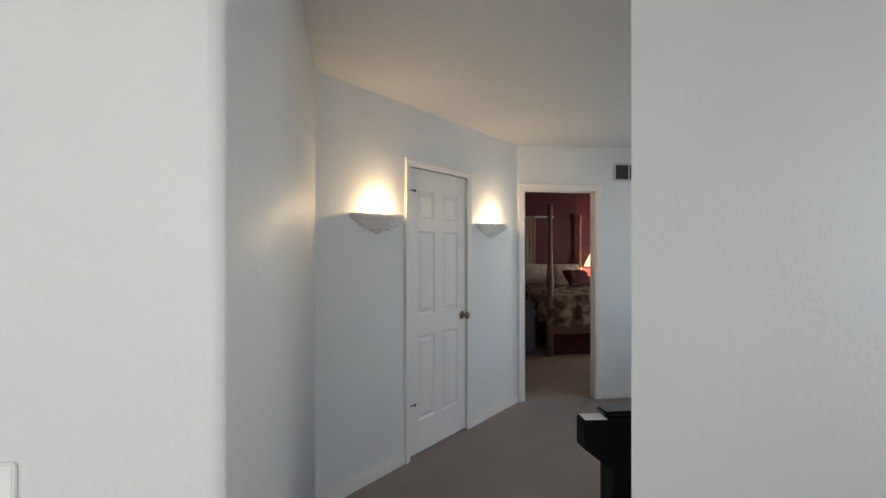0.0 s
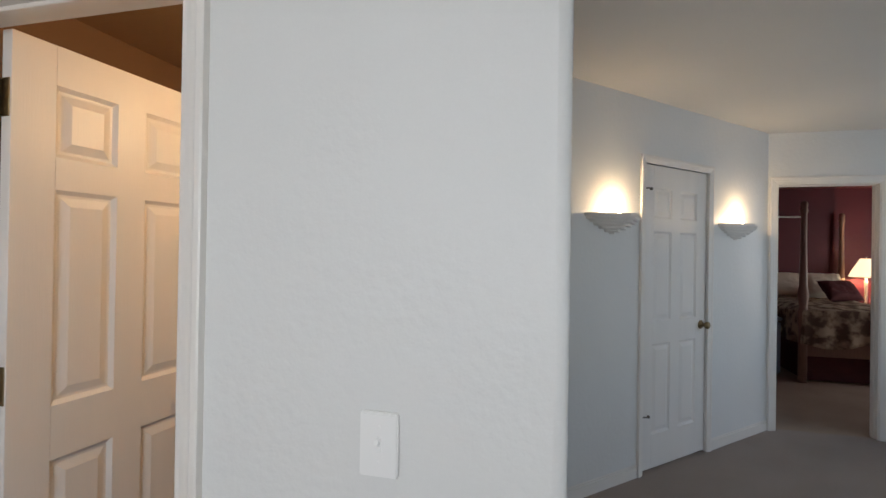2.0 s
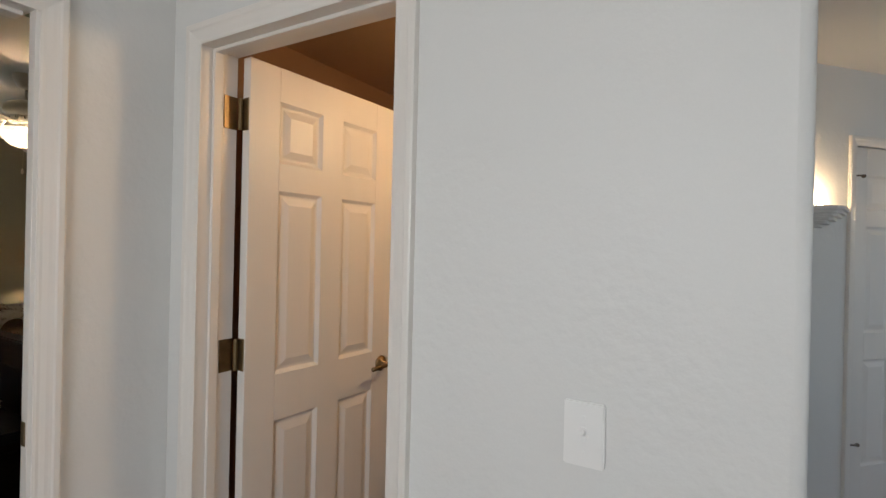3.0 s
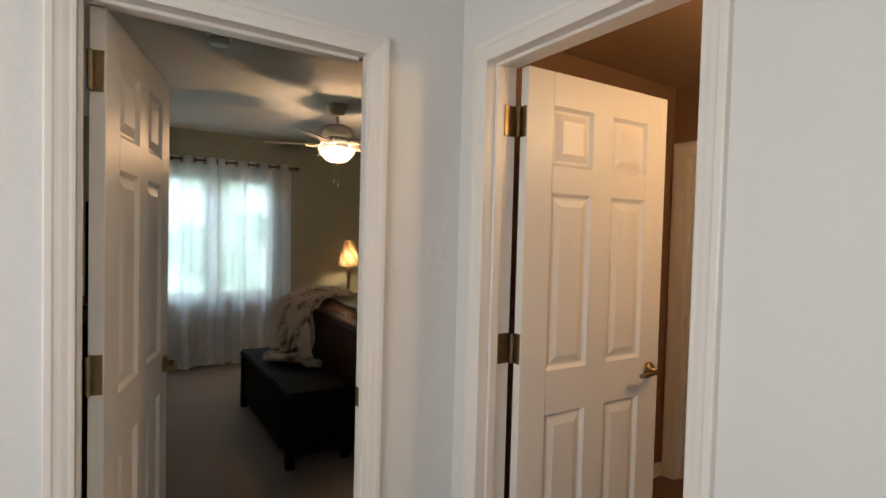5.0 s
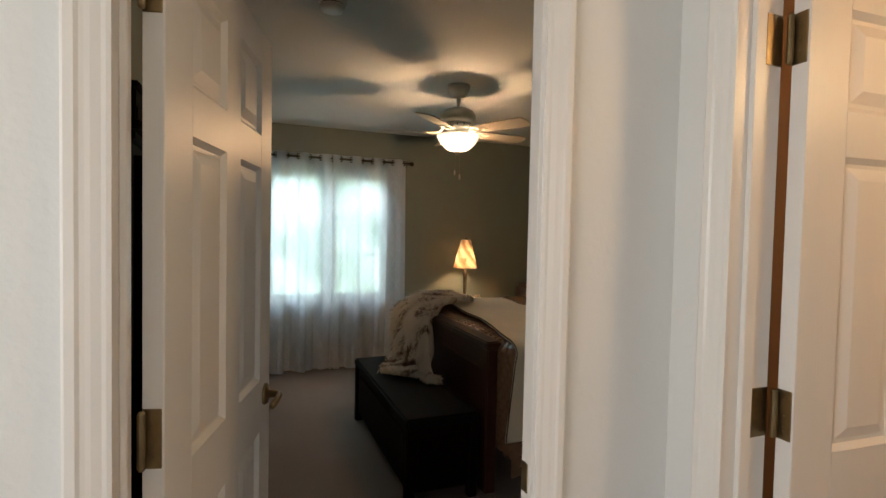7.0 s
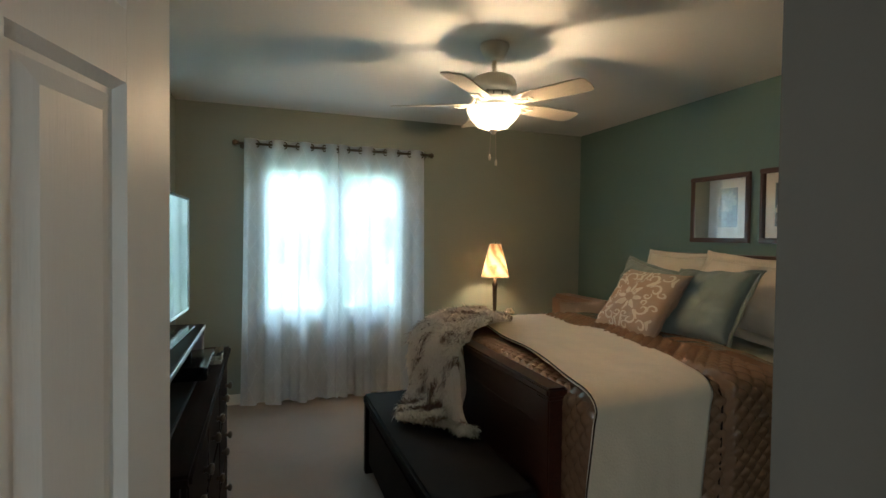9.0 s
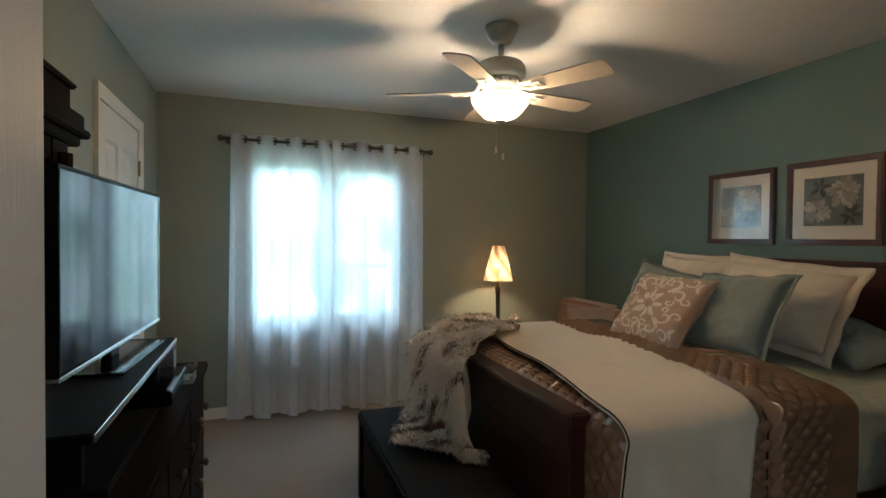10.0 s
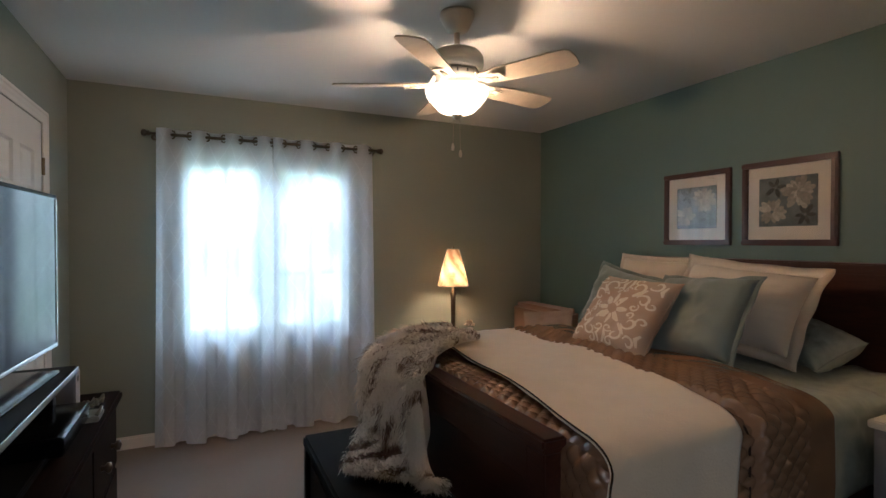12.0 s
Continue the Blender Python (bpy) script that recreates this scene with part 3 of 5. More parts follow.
def leaf(parent, m, w, h=2.02, z=0.012, handle="lever", hinges=True, material=None, side=1):
    """A moulded six-panel door leaf from its hinge at x = 0; local -y is the side that closes towards the hall."""
    material = material or DOOR
    bm = bmesh.new()
    th, st = 0.035, 0.115 * w / 0.71
    mid0, mid1 = w / 2 - 0.05, w / 2 + 0.05
    box(bm, 0, st, 0, th, z, z + h, 0.0015, 1)
    box(bm, w - st, w, 0, th, z, z + h, 0.0015, 1)
    edges = [z] + [v for r in ROWS_Z for v in r] + [z + h]
    for a, b in zip(edges[::2], edges[1::2]):
        box(bm, st, w - st, 0, th, a, b)
    for a, b in ROWS_Z:
        box(bm, mid0, mid1, 0, th, a, b)
    body = part("leaf", moved(bm, m), material, parent)
    for a, b in ROWS_Z:
        for x0, x1 in ((st, mid0), (mid1, w - st)):
            bm = bmesh.new()
            box(bm, x0, x1, th / 2 - 0.006, th / 2 + 0.006, a, b)
            for s in (-1, 1):
                def ring(inset, y):
                    return [bm.verts.new((px, th / 2 + s * y, pz)) for px, pz in
                            ((x0 + inset, a + inset), (x1 - inset, a + inset), (x1 - inset, b - inset), (x0 + inset, b - inset))]
                rs = [ring(0.0, th / 2 - 0.0005), ring(0.012, 0.0068), ring(0.020, 0.0068), ring(0.045, 0.0150)]
                for p, q in zip(rs, rs[1:]):
                    for k in range(4):
                        bm.faces.new((p[k], p[(k + 1) % 4], q[(k + 1) % 4], q[k]))
                bm.faces.new(rs[-1])
            part("panel", moved(bm, m), material, body)
    if hinges:
        for hz in (0.325, 1.067, 1.81):
            bm = bmesh.new()
            box(bm, -0.003, 0.0, 0.003, th - 0.001, hz - 0.05, hz + 0.05, 0.001, 1)
            lathe(bm, [(0.0, -0.05), (0.004, -0.049), (0.0065, -0.045), (0.0065, 0.045), (0.004, 0.049), (0.0, 0.05)], (-0.012, 0.030, hz), 10)
            for dz in (-0.03, 0, 0.03):
                lathe(bm, [(0.0035, 0), (0.003, 0.001), (0, 0.0014)], (-0.003, 0.018, hz + dz), 8, Matrix.Rotation(radians(-90), 4, "Y"))
            part("hinge", moved(bm, m), BRASS, parent, "aged brass hinge")
    for s in (-1, 1):
        bm = bmesh.new()
        y = 0 if s < 0 else th
        turn = Matrix.Rotation(radians(90 if s < 0 else -90), 4, "X")
        at = (w - 0.06, y, 0.93)
        lathe(bm, [(0, 0), (0.031, 0), (0.032, 0.004), (0.027, 0.010), (0.012, 0.013), (0.010, 0.04)], at, 20, turn)
        if handle == "lever":
            tube(bm, [(w - 0.06, y + s * 0.04, 0.93), (w - 0.075, y + s * 0.047, 0.931), (w - 0.12, y + s * 0.048, 0.930), (w - 0.158, y + s * 0.046, 0.926)], 0.0085, 10)
        else:
            lathe(bm, [(0.010, 0.035), (0.022, 0.040), (0.027, 0.050), (0.026, 0.060), (0.016, 0.068), (0, 0.07)], at, 20, turn)
        part("handle", moved(bm, m), BRASS, parent, "brass door handle", True)
    return body


d1 = thing("door_1", (-2.07, -0.1, 0), "white six-panel bedroom door standing open into the bedroom", "door", kind="structure")
mw = Matrix.Translation((-2.015, -0.125, 0)) @ Matrix.Rotation(radians(90), 4, "Z")
casing(d1, Matrix.Translation((-2.015, -0.115, 0)) @ Matrix.Rotation(radians(90), 4, "Z"), 0.724, 1.975)
jambs(d1, mw, 0.735, 1.985, 0.11, 0.035, 0.03)
leaf(d1, Matrix.Translation((-2.100, -0.055, 0)) @ Matrix.Rotation(radians(164.3), 4, "Z"), 0.71, 1.955)
for hz in (0.325, 1.067, 1.81):
    part("hinge_plate", boxed(-2.118, -2.088, -0.109, -0.106, hz - 0.05, hz + 0.05, 0.001, 1), BRASS, d1)
part("strike_plate", boxed(-2.043, -2.022, 0.5915, 0.594, 0.90, 0.96, 0.001, 1), BRASS, d1)
d2 = thing("door_2", (-1.865, 1.0, 0), "white six-panel bathroom door standing open, with brass hinges", "door", kind="structure")
mb = Matrix.Translation((-1.89, 0.945, 0))
casing(d2, Matrix.Translation((-1.88, 0.945, 0)), 0.705, 1.99)
jambs(d2, mb, 0.725, 2.0, 0.115, 0.030)
leaf(d2, Matrix.Translation((-1.826, 1.071, 0)) @ Matrix.Rotation(radians(87.2), 4, "Z"), 0.70, 1.973)
for hz in (0.325, 1.067, 1.81):
    part("hinge_plate", boxed(-1.874, -1.871, 1.015, 1.060, hz - 0.05, hz + 0.05, 0.001, 1), BRASS, d2)
d3 = thing("door_3", tuple((DIAG @ Vector((0.38, 0, 0)))), "white six-panel closet door, closed, with a brass knob", "door", kind="structure")
mdw = DIAG @ Matrix.Translation((0, -0.012, 0))
casing(d3, mdw, 0.76, 2.035, 0.05)
part("jamb", moved(boxed(0, 0.76, 0.05, 0.09, 0, 2.034), DIAG), TRIM, d3)
mleaf = DIAG @ Matrix.Translation((0.006, 0.003, 0))
leaf(d3, mleaf, 0.748, 2.013, handle="knob", hinges=False)
for hz in (0.325, 1.067, 1.81):
    bm = lathe(bmesh.new(), [(0.0, -0.05), (0.008, -0.048), (0.011, -0.044), (0.011, 0.044), (0.008, 0.048), (0, 0.05)], (-0.006, -0.010, hz), 10)
    box(bm, -0.006, 0.012, -0.003, 0.002, hz - 0.044, hz + 0.044)
    if abs(hz - 1.067) > 0.1:
        tube(bm, [(-0.006, -0.008, hz + 0.05), (0.02, -0.03, hz + 0.052), (0.05, -0.035, hz + 0.050)], 0.005, 8)
        lathe(bm, [(0, 0), (0.010, 0), (0.010, 0.012), (0, 0.012)], (0.05, -0.035, hz + 0.050), 10, Matrix.Rotation(radians(-90), 4, "X"))
    part("hinge", moved(bm, DIAG), BRONZE, d3, "brass hinge with a pin stop")
d4 = thing("door_4", (1.54, 4.83, 0), "open doorway with white casing to the guest bedroom", "doorway", kind="structure")
casing(d4, Matrix.Translation((1.177, 4.795, 0)), 0.733, 2.035, 0.055)
jambs(d4, Matrix.Translation((1.177, 4.795, 0)), 0.733, 2.035, 0.105, 0.04)
d5 = thing("door_5", (-5.38, -0.42, 0), "white six-panel bedroom closet door, closed", "door", kind="structure")
mc = Matrix.Translation((-4.97, -0.389, 0)) @ Matrix.Rotation(radians(180), 4, "Z")
casing(d5, mc, 0.82, 2.05, 0.065)
leaf(d5, Matrix.Translation((-5.785, -0.391, 0)) @ Matrix.Translation((0, -0.035, 0)), 0.81, 2.03, handle="knob", hinges=False)
for hz in (0.325, 1.067, 1.81):
    part("hinge", lathe(bmesh.new(), [(0, -0.05), (0.0085, -0.046), (0.0085, 0.046), (0, 0.05)], (-5.79, -0.385, hz), 10), BRASS, d5, "brass hinge")
d6 = thing("door_6", (-1.9, 2.83, 0), "doorway with cream casing to the toilet room", "doorway", kind="structure")
casing(d6, Matrix.Translation((-2.325, 2.78, 0)), 0.635, 1.95, 0.07)
jambs(d6, Matrix.Translation((-2.325, 2.78, 0)), 0.635, 1.95, 0.10, 0.04)
part("strike_plate", boxed(-2.309, -2.3055, 2.82, 2.85, 0.92, 0.99), BRASS, d6)

# ---- hall ----
sw = thing("light_switch", (-0.752, 0.942, 1.09), "white toggle light switch plate on the white wall", "light switch")
part("plate", boxed(-0.788, -0.717, 0.9345, 0.945, 1.034, 1.147, 0.0025), PLASTIC, sw)
part("toggle_frame", boxed(-0.7575, -0.7465, 0.9325, 0.9370, 1.078, 1.104, 0.001, 1), PLASTIC, sw)
bm = boxed(-0.7562, -0.7478, -0.016, 0.004, -0.005, 0.005, 0.002)
part("toggle", moved(bm, Matrix.Translation((0, 0.934, 1.093)) @ Matrix.Rotation(radians(-25), 4, "X")), PLASTIC, sw)
for dz in (0.031, -0.031):
    part("screw", lathe(bmesh.new(), [(0.0032, 0), (0.003, 0.001), (0, 0.0014)], (-0.752, 0.935, 1.0905 + dz), 10, Matrix.Rotation(radians(90), 4, "X")), PLASTIC, sw)


def sconce(s0, s1):
    """A stepped plaster wall shelf, pointed in plan, with a bulb behind its rim."""
    mid, y = (s0 + s1) / 2, -0.012
    at = DIAG @ Vector((mid, y, 1.6))
    ob = thing("wall_sconce", tuple(at), "white stepped plaster wall sconce glowing upwards, on the white wall", "wall lamp", "hall sconces")
    bm = bmesh.new()
    levels = [(1.0, 1.672, 1.650), (0.93, 1.650, 1.634), (0.82, 1.634, 1.618), (0.68, 1.618, 1.600), (0.50, 1.600, 1.582), (0.30, 1.582, 1.565), (0.12, 1.565, 1.552)]
    for k, zt, zb in levels:
        w, dpt = (s1 - s0) / 2 * k, 0.155 * k
        pts = [(mid - w, y), (mid - w * 0.93, y - dpt * 0.22), (mid - w * 0.10, y - dpt), (mid + w * 0.10, y - dpt), (mid + w * 0.93, y - dpt * 0.22), (mid + w, y)]
        prism(bm, pts, zb, zt)
    bmesh.ops.bevel(bm, geom=list(bm.edges), offset=0.0025, segments=1, affect="EDGES", clamp_overlap=True)
    part("shelf", moved(bm, DIAG), SCONCE_PLASTER, ob)
    bm = lathe(bmesh.new(), [(0, 0), (0.010, 0.002), (0.011, 0.012), (0.008, 0.026), (0, 0.030)], (mid, y - 0.05, 1.672), 14)
    part("bulb", moved(bm, DIAG), SCONCE_BULB, ob, "glowing bulb", True)
    lamp("sconce_light", "POINT", tuple(DIAG @ Vector((mid, y - 0.075, 1.712))), SCONCE_POWER, (1.0, 0.68, 0.36), 0.02)


sconce(-0.565, -0.06)
sconce(0.88, 1.385)

vt = thing("return_air_vent", (2.4, 4.79, 2.2), "cream metal return air vent high on the white wall", "vent")
part("backing", boxed(2.10, 2.66, 4.789, 4.793, 2.135, 2.285), DARK, vt)
for x0, x1, z0, z1 in ((2.085, 2.675, 2.28, 2.298), (2.085, 2.675, 2.122, 2.14), (2.085, 2.103, 2.14, 2.28), (2.657, 2.675, 2.14, 2.28)):
    part("frame", boxed(x0, x1, 4.780, 4.794, z0, z1, 0.002, 1), VENT, vt)
for i in range(1, 4):
    part("divider", boxed(2.103 + i * 0.1385 - 0.006, 2.103 + i * 0.1385 + 0.006, 4.781, 4.789, 2.14, 2.28), VENT, vt)
for i in range(12):
    part("slat", moved(boxed(2.10, 2.66, -0.004, 0.004, -0.0006, 0.0006), Matrix.Translation((0, 4.785, 2.147 + i * 0.0115)) @ Matrix.Rotation(radians(40), 4, "X")), DARK, vt)


def detector(name, x, y, r, label):
    ob = thing(name, (x, y, H), label, "smoke detector")
    part("base", lathe(bmesh.new(), [(0, 0), (r, 0), (r, -0.012), (r * 0.95, -0.015), (0, -0.015)], (x, y, H), 28), PLASTIC, ob, smooth=False)
    part("cover", lathe(bmesh.new(), [(r * 0.88, -0.020), (r * 0.9, -0.026), (r * 0.78, -0.042), (r * 0.4, -0.047), (0, -0.048)], (x, y, H), 28), PLASTIC, ob, smooth=True)
    part("slot_ring", lathe(bmesh.new(), [(r * 0.83, -0.0152), (r * 0.83, -0.022)], (x, y, H), 28), DARK, ob)
    return ob


detector("smoke_detector", 2.09, 4.22, 0.075, "round white smoke detector on the hall ceiling")
detector("smoke_detector", -3.50, 0.42, 0.062, "round white smoke detector on the bedroom ceiling")

pn = thing("digital_piano", (1.1, 2.4, 0), "black upright digital piano behind the partition", "piano")
part("key_bed", boxed(0.685, 1.95, 2.205, 2.30, 0.605, 0.715, 0.006), BLACK, pn)
part("fallboard", boxed(0.79, 1.93, 2.225, 2.33, 0.715, 0.742, 0.008), GLOSS_BLACK, pn)
part("body", boxed(0.815, 1.93, 2.24, 2.34, 0.10, 0.735, 0.006), BLACK, pn)
bm = bmesh.new()
pts = [(0.687, 0.606), (0.687, 0.590), (0.813, 0.492), (0.813, 0.0), (0.95, 0.0), (0.95, 0.606)]
a, b = [bm.verts.new((x, 2.21, z)) for x, z in pts], [bm.verts.new((x, 2.295, z)) for x, z in pts]
bm.faces.new(a), bm.faces.new(b)
for i in range(6):
    bm.faces.new((a[i], a[(i + 1) % 6], b[(i + 1) % 6], b[i]))
part("side_panel", bm, BLACK, pn)
sheet = tagged(part("paper_sheet", moved(boxed(-0.05, 0.05, -0.07, 0.07, 0, 0.003), Matrix.Translation((0.742, 2.25, 0.7152)) @ Matrix.Rotation(1.5, 4, "Z") @ Matrix.Diagonal((0.8, 0.7, 1, 1))), PAPER), "white paper sheet on the piano", "paper")

# ---- bathroom ----
tl = thing("toilet", (-2.19, 3.9, 0), "white ceramic toilet in the dark toilet room", "toilet")
part("bowl", lathe(bmesh.new(), [(0, 0), (0.12, 0), (0.11, 0.12), (0.15, 0.3), (0.20, 0.39), (0.15, 0.40), (0, 0.3)], (-2.19, 3.86, 0), 24), CERAMIC, tl, smooth=True)
part("tank", boxed(-2.385, -1.98, 4.13, 4.33, 0.38, 0.74, 0.02), CERAMIC, tl)
part("seat", lathe(bmesh.new(), [(0.12, 0.40), (0.205, 0.40), (0.205, 0.425), (0.12, 0.425)], (-2.19, 3.86, 0), 24), CERAMIC, tl)
bf = structure("floor_bathroom", boxed(-2.435, -0.8, 1.03, 4.5, -0.05, -0.003), DARK, "grouted bathroom floor", "floor")
tile_mesh = None
for i in range(5):
    for j in range(10):
        x, y = -2.235 + i * 0.325, 1.215 + j * 0.325
        if tile_mesh is None:
            ob = part("tile", boxed(-0.158, 0.158, -0.158, 0.158, -0.003, 0.003, 0.002, 1), TILE, bf)
            tile_mesh = ob.data
        else:
            ob = new("tile", tile_mesh)
            ob.parent = bf
        ob.location = (x, y, 0.0)
vn = thing("vanity_light", (-0.9, 1.9, 2.0), "brass vanity light with a glowing globe", "wall lamp")
part("backplate", boxed(-0.86, -0.845, 1.8, 2.0, 1.95, 2.05, 0.003), BRASS, vn)
part("globe", lathe(bmesh.new(), [(0.0, -0.05), (0.035, -0.036), (0.05, 0), (0.035, 0.036), (0, 0.05)], (-0.885 + 0.08 - 0.10, 1.9, 1.87), 18), BULB_GLASS, vn, smooth=True)

# ---- bedroom: window and curtains ----
w1 = thing("window_1", (-6.43, 0.855, 0.72), "white double casement window with muntins behind sheer curtains", "window", kind="structure")
for y0, y1, z0, z1 in ((0.27, 0.31, 0.72, 1.985), (1.40, 1.44, 0.72, 1.985), (0.31, 1.40, 0.72, 0.76), (0.31, 1.40, 1.945, 1.985), (0.785, 0.925, 0.76, 1.945)):
    part("frame", boxed(-6.47, -6.40, y0, y1, z0, z1, 0.004, 1), TRIM, w1)
for y0, y1 in ((0.31, 0.785), (0.925, 1.40)):
    for k in (1, 2):
        part("muntin", boxed(-6.445, -6.43, y0, y1, 0.76 + 0.395 * k - 0.009, 0.76 + 0.395 * k + 0.009), TRIM, w1)
    part("muntin", boxed(-6.445, -6.43, (y0 + y1) / 2 - 0.009, (y0 + y1) / 2 + 0.009, 0.76, 1.945), TRIM, w1)
    pane = part("pane", surf(bmesh.new(), lambda u, v: Vector((-6.4375, y0 + (y1 - y0) * u, 0.76 + 1.185 * v)), 1, 1), GLASS, w1)
    pane.visible_shadow = False
part("sill", boxed(-6.40, -6.335, 0.24, 1.47, 0.695, 0.72, 0.005), TRIM, w1)

rod = thing("curtain_rod", (-6.27, 0.865, 2.13), "dark bronze curtain rod with round finials", "curtain rod")
part("pole", tube(bmesh.new(), [(-6.27, 0.075, 2.125), (-6.27, 1.66, 2.13)], 0.0105, 12), BRONZE, rod, smooth=True)
for y, s in ((0.075, -1), (1.66, 1)):
    part("finial", lathe(bmesh.new(), [(0, 0), (0.016, 0.0), (0.018, 0.008), (0.012, 0.012), (0.022, 0.022), (0.024, 0.032), (0.016, 0.046), (0, 0.05)], (-6.27, y, 2.127), 16,
                         Matrix.Rotation(radians(-90 * s), 4, "X")), BRONZE, rod, smooth=True)
for y in (0.10, 0.865, 1.635):
    bm = tube(bmesh.new(), [(-6.27, y, 2.112), (-6.30, y, 2.108), (-6.359, y, 2.115)], 0.006, 8)
    lathe(bm, [(0, 0), (0.022, 0), (0.022, 0.006), (0, 0.006)], (-6.36, y, 2.115), 14, Matrix.Rotation(radians(90), 4, "Y"))
    part("bracket", bm, BRONZE, rod)


def curtain(y0, y1, folds, phase, seed):
    ob = thing("curtain", (-6.27, (y0 + y1) / 2, 0.015), "white sheer grommet curtain with a faint trellis pattern", "curtain", "bedroom curtains")
    rng = random.Random(seed)
    wob = [rng.uniform(-1, 1) for _ in range(9)]

    def f(u, v):
        z = 0.012 + v * (2.165 - 0.012)
        low = 1 - v
        amp = 0.030 + 0.016 * low
        ph = folds * 2 * math.pi * u + phase + 0.55 * math.sin(5 * u + wob[0] * 3) * low
        x = -6.27 + amp * math.sin(ph) + 0.010 * low * math.sin(2.3 * ph + wob[1]) + 0.012 * low
        y = y0 + (y1 - y0) * u + 0.012 * low * math.sin(3.1 * ph + wob[2]) + (0.5 - u) * -0.03 * low
        zz = z + (0.012 * math.sin(ph * 0.7 + wob[3]) + 0.008 * math.sin(ph * 1.9)) * (1 - min(1, v * 9))
        return Vector((max(x, -6.345), y, max(zz, 0.004)))
    part("panel", surf(bmesh.new(), f, int(folds * 22), 46), SHEER, ob, smooth=True)
    n = int(folds * 2)
    for k in range(n):
        u = (k - phase / math.pi) / n
        while u < 0.02:
            u += 1.0 / n * n
        if not 0.0 < u < 1.0:
            continue
        y = y0 + (y1 - y0) * u
        ring = [(-6.27 + 0.006 * math.cos(a), y + 0.030 * math.cos(a) * 0.55, 2.127 + 0.026 * math.sin(a)) for a in [i * math.pi / 8 for i in range(17)]]
        part("grommet", tube(bmesh.new(), ring, 0.0055, 6), BRONZE, ob, "dark metal grommet", True)
    return ob


curtain(0.115, 0.86, 3.5, 0.3, 3)
curtain(0.86, 1.625, 3.5, 0.9, 8)

# ---- ceiling fan ----
FX, FY = -4.455, 1.448
fan = thing("ceiling_fan", (FX, FY, 2.3), "white five-blade ceiling fan with a lit frosted glass bowl, at rest", "ceiling fan")
part("canopy", lathe(bmesh.new(), [(0, H), (0.078, H), (0.080, H - 0.012), (0.074, H - 0.03), (0.052, H - 0.075), (0.030, H - 0.088), (0, H - 0.09)], (FX, FY, 0), 32), FAN_WHITE, fan, smooth=True)
part("downrod", lathe(bmesh.new(), [(0, 2.27), (0.013, 2.27), (0.013, H - 0.08), (0, H - 0.08)], (FX, FY, 0), 16), FAN_WHITE, fan, smooth=True)
part("motor_housing", lathe(bmesh.new(), [(0, 2.290), (0.03, 2.288), (0.07, 2.280), (0.106, 2.264), (0.119, 2.246), (0.123, 2.222), (0.121, 2.200), (0.108, 2.188), (0.098, 2.178), (0, 2.178)], (FX, FY, 0), 40), FAN_WHITE, fan, smooth=True)
part("switch_housing", lathe(bmesh.new(), [(0, 2.178), (0.096, 2.178), (0.104, 2.170), (0.100, 2.152), (0.084, 2.140), (0.080, 2.134), (0, 2.134)], (FX, FY, 0), 32), FAN_WHITE, fan, smooth=True)
for k in range(14):
    a = 2 * math.pi * k / 14
    part("vent_slot", moved(boxed(0.092, 0.1035, -0.0035, 0.0035, 2.154, 2.170), Matrix.Translation((FX, FY, 0)) @ Matrix.Rotation(a, 4, "Z")), DARK, fan)
for k in range(5):
    m = Matrix.Translation((FX, FY, 2.125)) @ Matrix.Rotation(radians(27 + 72 * k), 4, "Z")
    bm = bmesh.new()
    out = [(0.135, -0.040), (0.25, -0.056), (0.48, -0.066), (0.548, -0.064), (0.566, -0.050), (0.573, 0.0), (0.566, 0.050), (0.548, 0.064), (0.48, 0.066), (0.25, 0.056), (0.135, 0.040)]
    prism(bm, out, -0.003, 0.003)
    bmesh.ops.bevel(bm, geom=[e for e in bm.edges], offset=0.0015, segments=1, affect="EDGES", clamp_overlap=True)
    bm.transform(Matrix.Rotation(radians(-12), 4, "X"))
    part("blade", moved(bm, m), BLADE, fan, "washed light wood blade")
    bm = tube(bmesh.new(), [(0.09, 0, 0.060), (0.125, 0.0, 0.0), (0.18, 0.0, -0.012), (0.215, 0, -0.006)], 0.010, 8)
    box(bm, 0.185, 0.245, -0.038, 0.038, -0.009, -0.004, 0.002, 1)
    part("blade_bracket", moved(bm, m), FAN_WHITE, fan)
part("fitter_pan", lathe(bmesh.new(), [(0, 2.112), (0.058, 2.112), (0.060, 2.106), (0.052, 2.102), (0, 2.102)], (FX, FY, 0), 24), FAN_WHITE, fan)
part("light_stem", lathe(bmesh.new(), [(0, 2.146), (0.012, 2.146), (0.012, 2.085), (0, 2.085)], (FX, FY, 0), 12), FAN_WHITE, fan)
bm = bmesh.new()
bowl = [(0.138, 2.100), (0.146, 2.096), (0.141, 2.080), (0.134, 2.062), (0.112, 2.032), (0.090, 2.012), (0.082, 2.002), (0.056, 1.992), (0.020, 1.987)]
n = 60
rings = [[bm.verts.new((FX + r * (1 + 0.012 * math.cos(15 * 2 * math.pi * i / n)) * math.cos(2 * math.pi * i / n), FY + r * (1 + 0.012 * math.cos(15 * 2 * math.pi * i / n)) * math.sin(2 * math.pi * i / n), z)) for i in range(n)] for r, z in bowl]
for a, b in zip(rings, rings[1:]):
    for i in range(n):
        bm.faces.new((a[i], a[(i + 1) % n], b[(i + 1) % n], b[i]))
part("glass_bowl", bm, BOWL_GLASS, fan, "glowing frosted glass bowl", True)
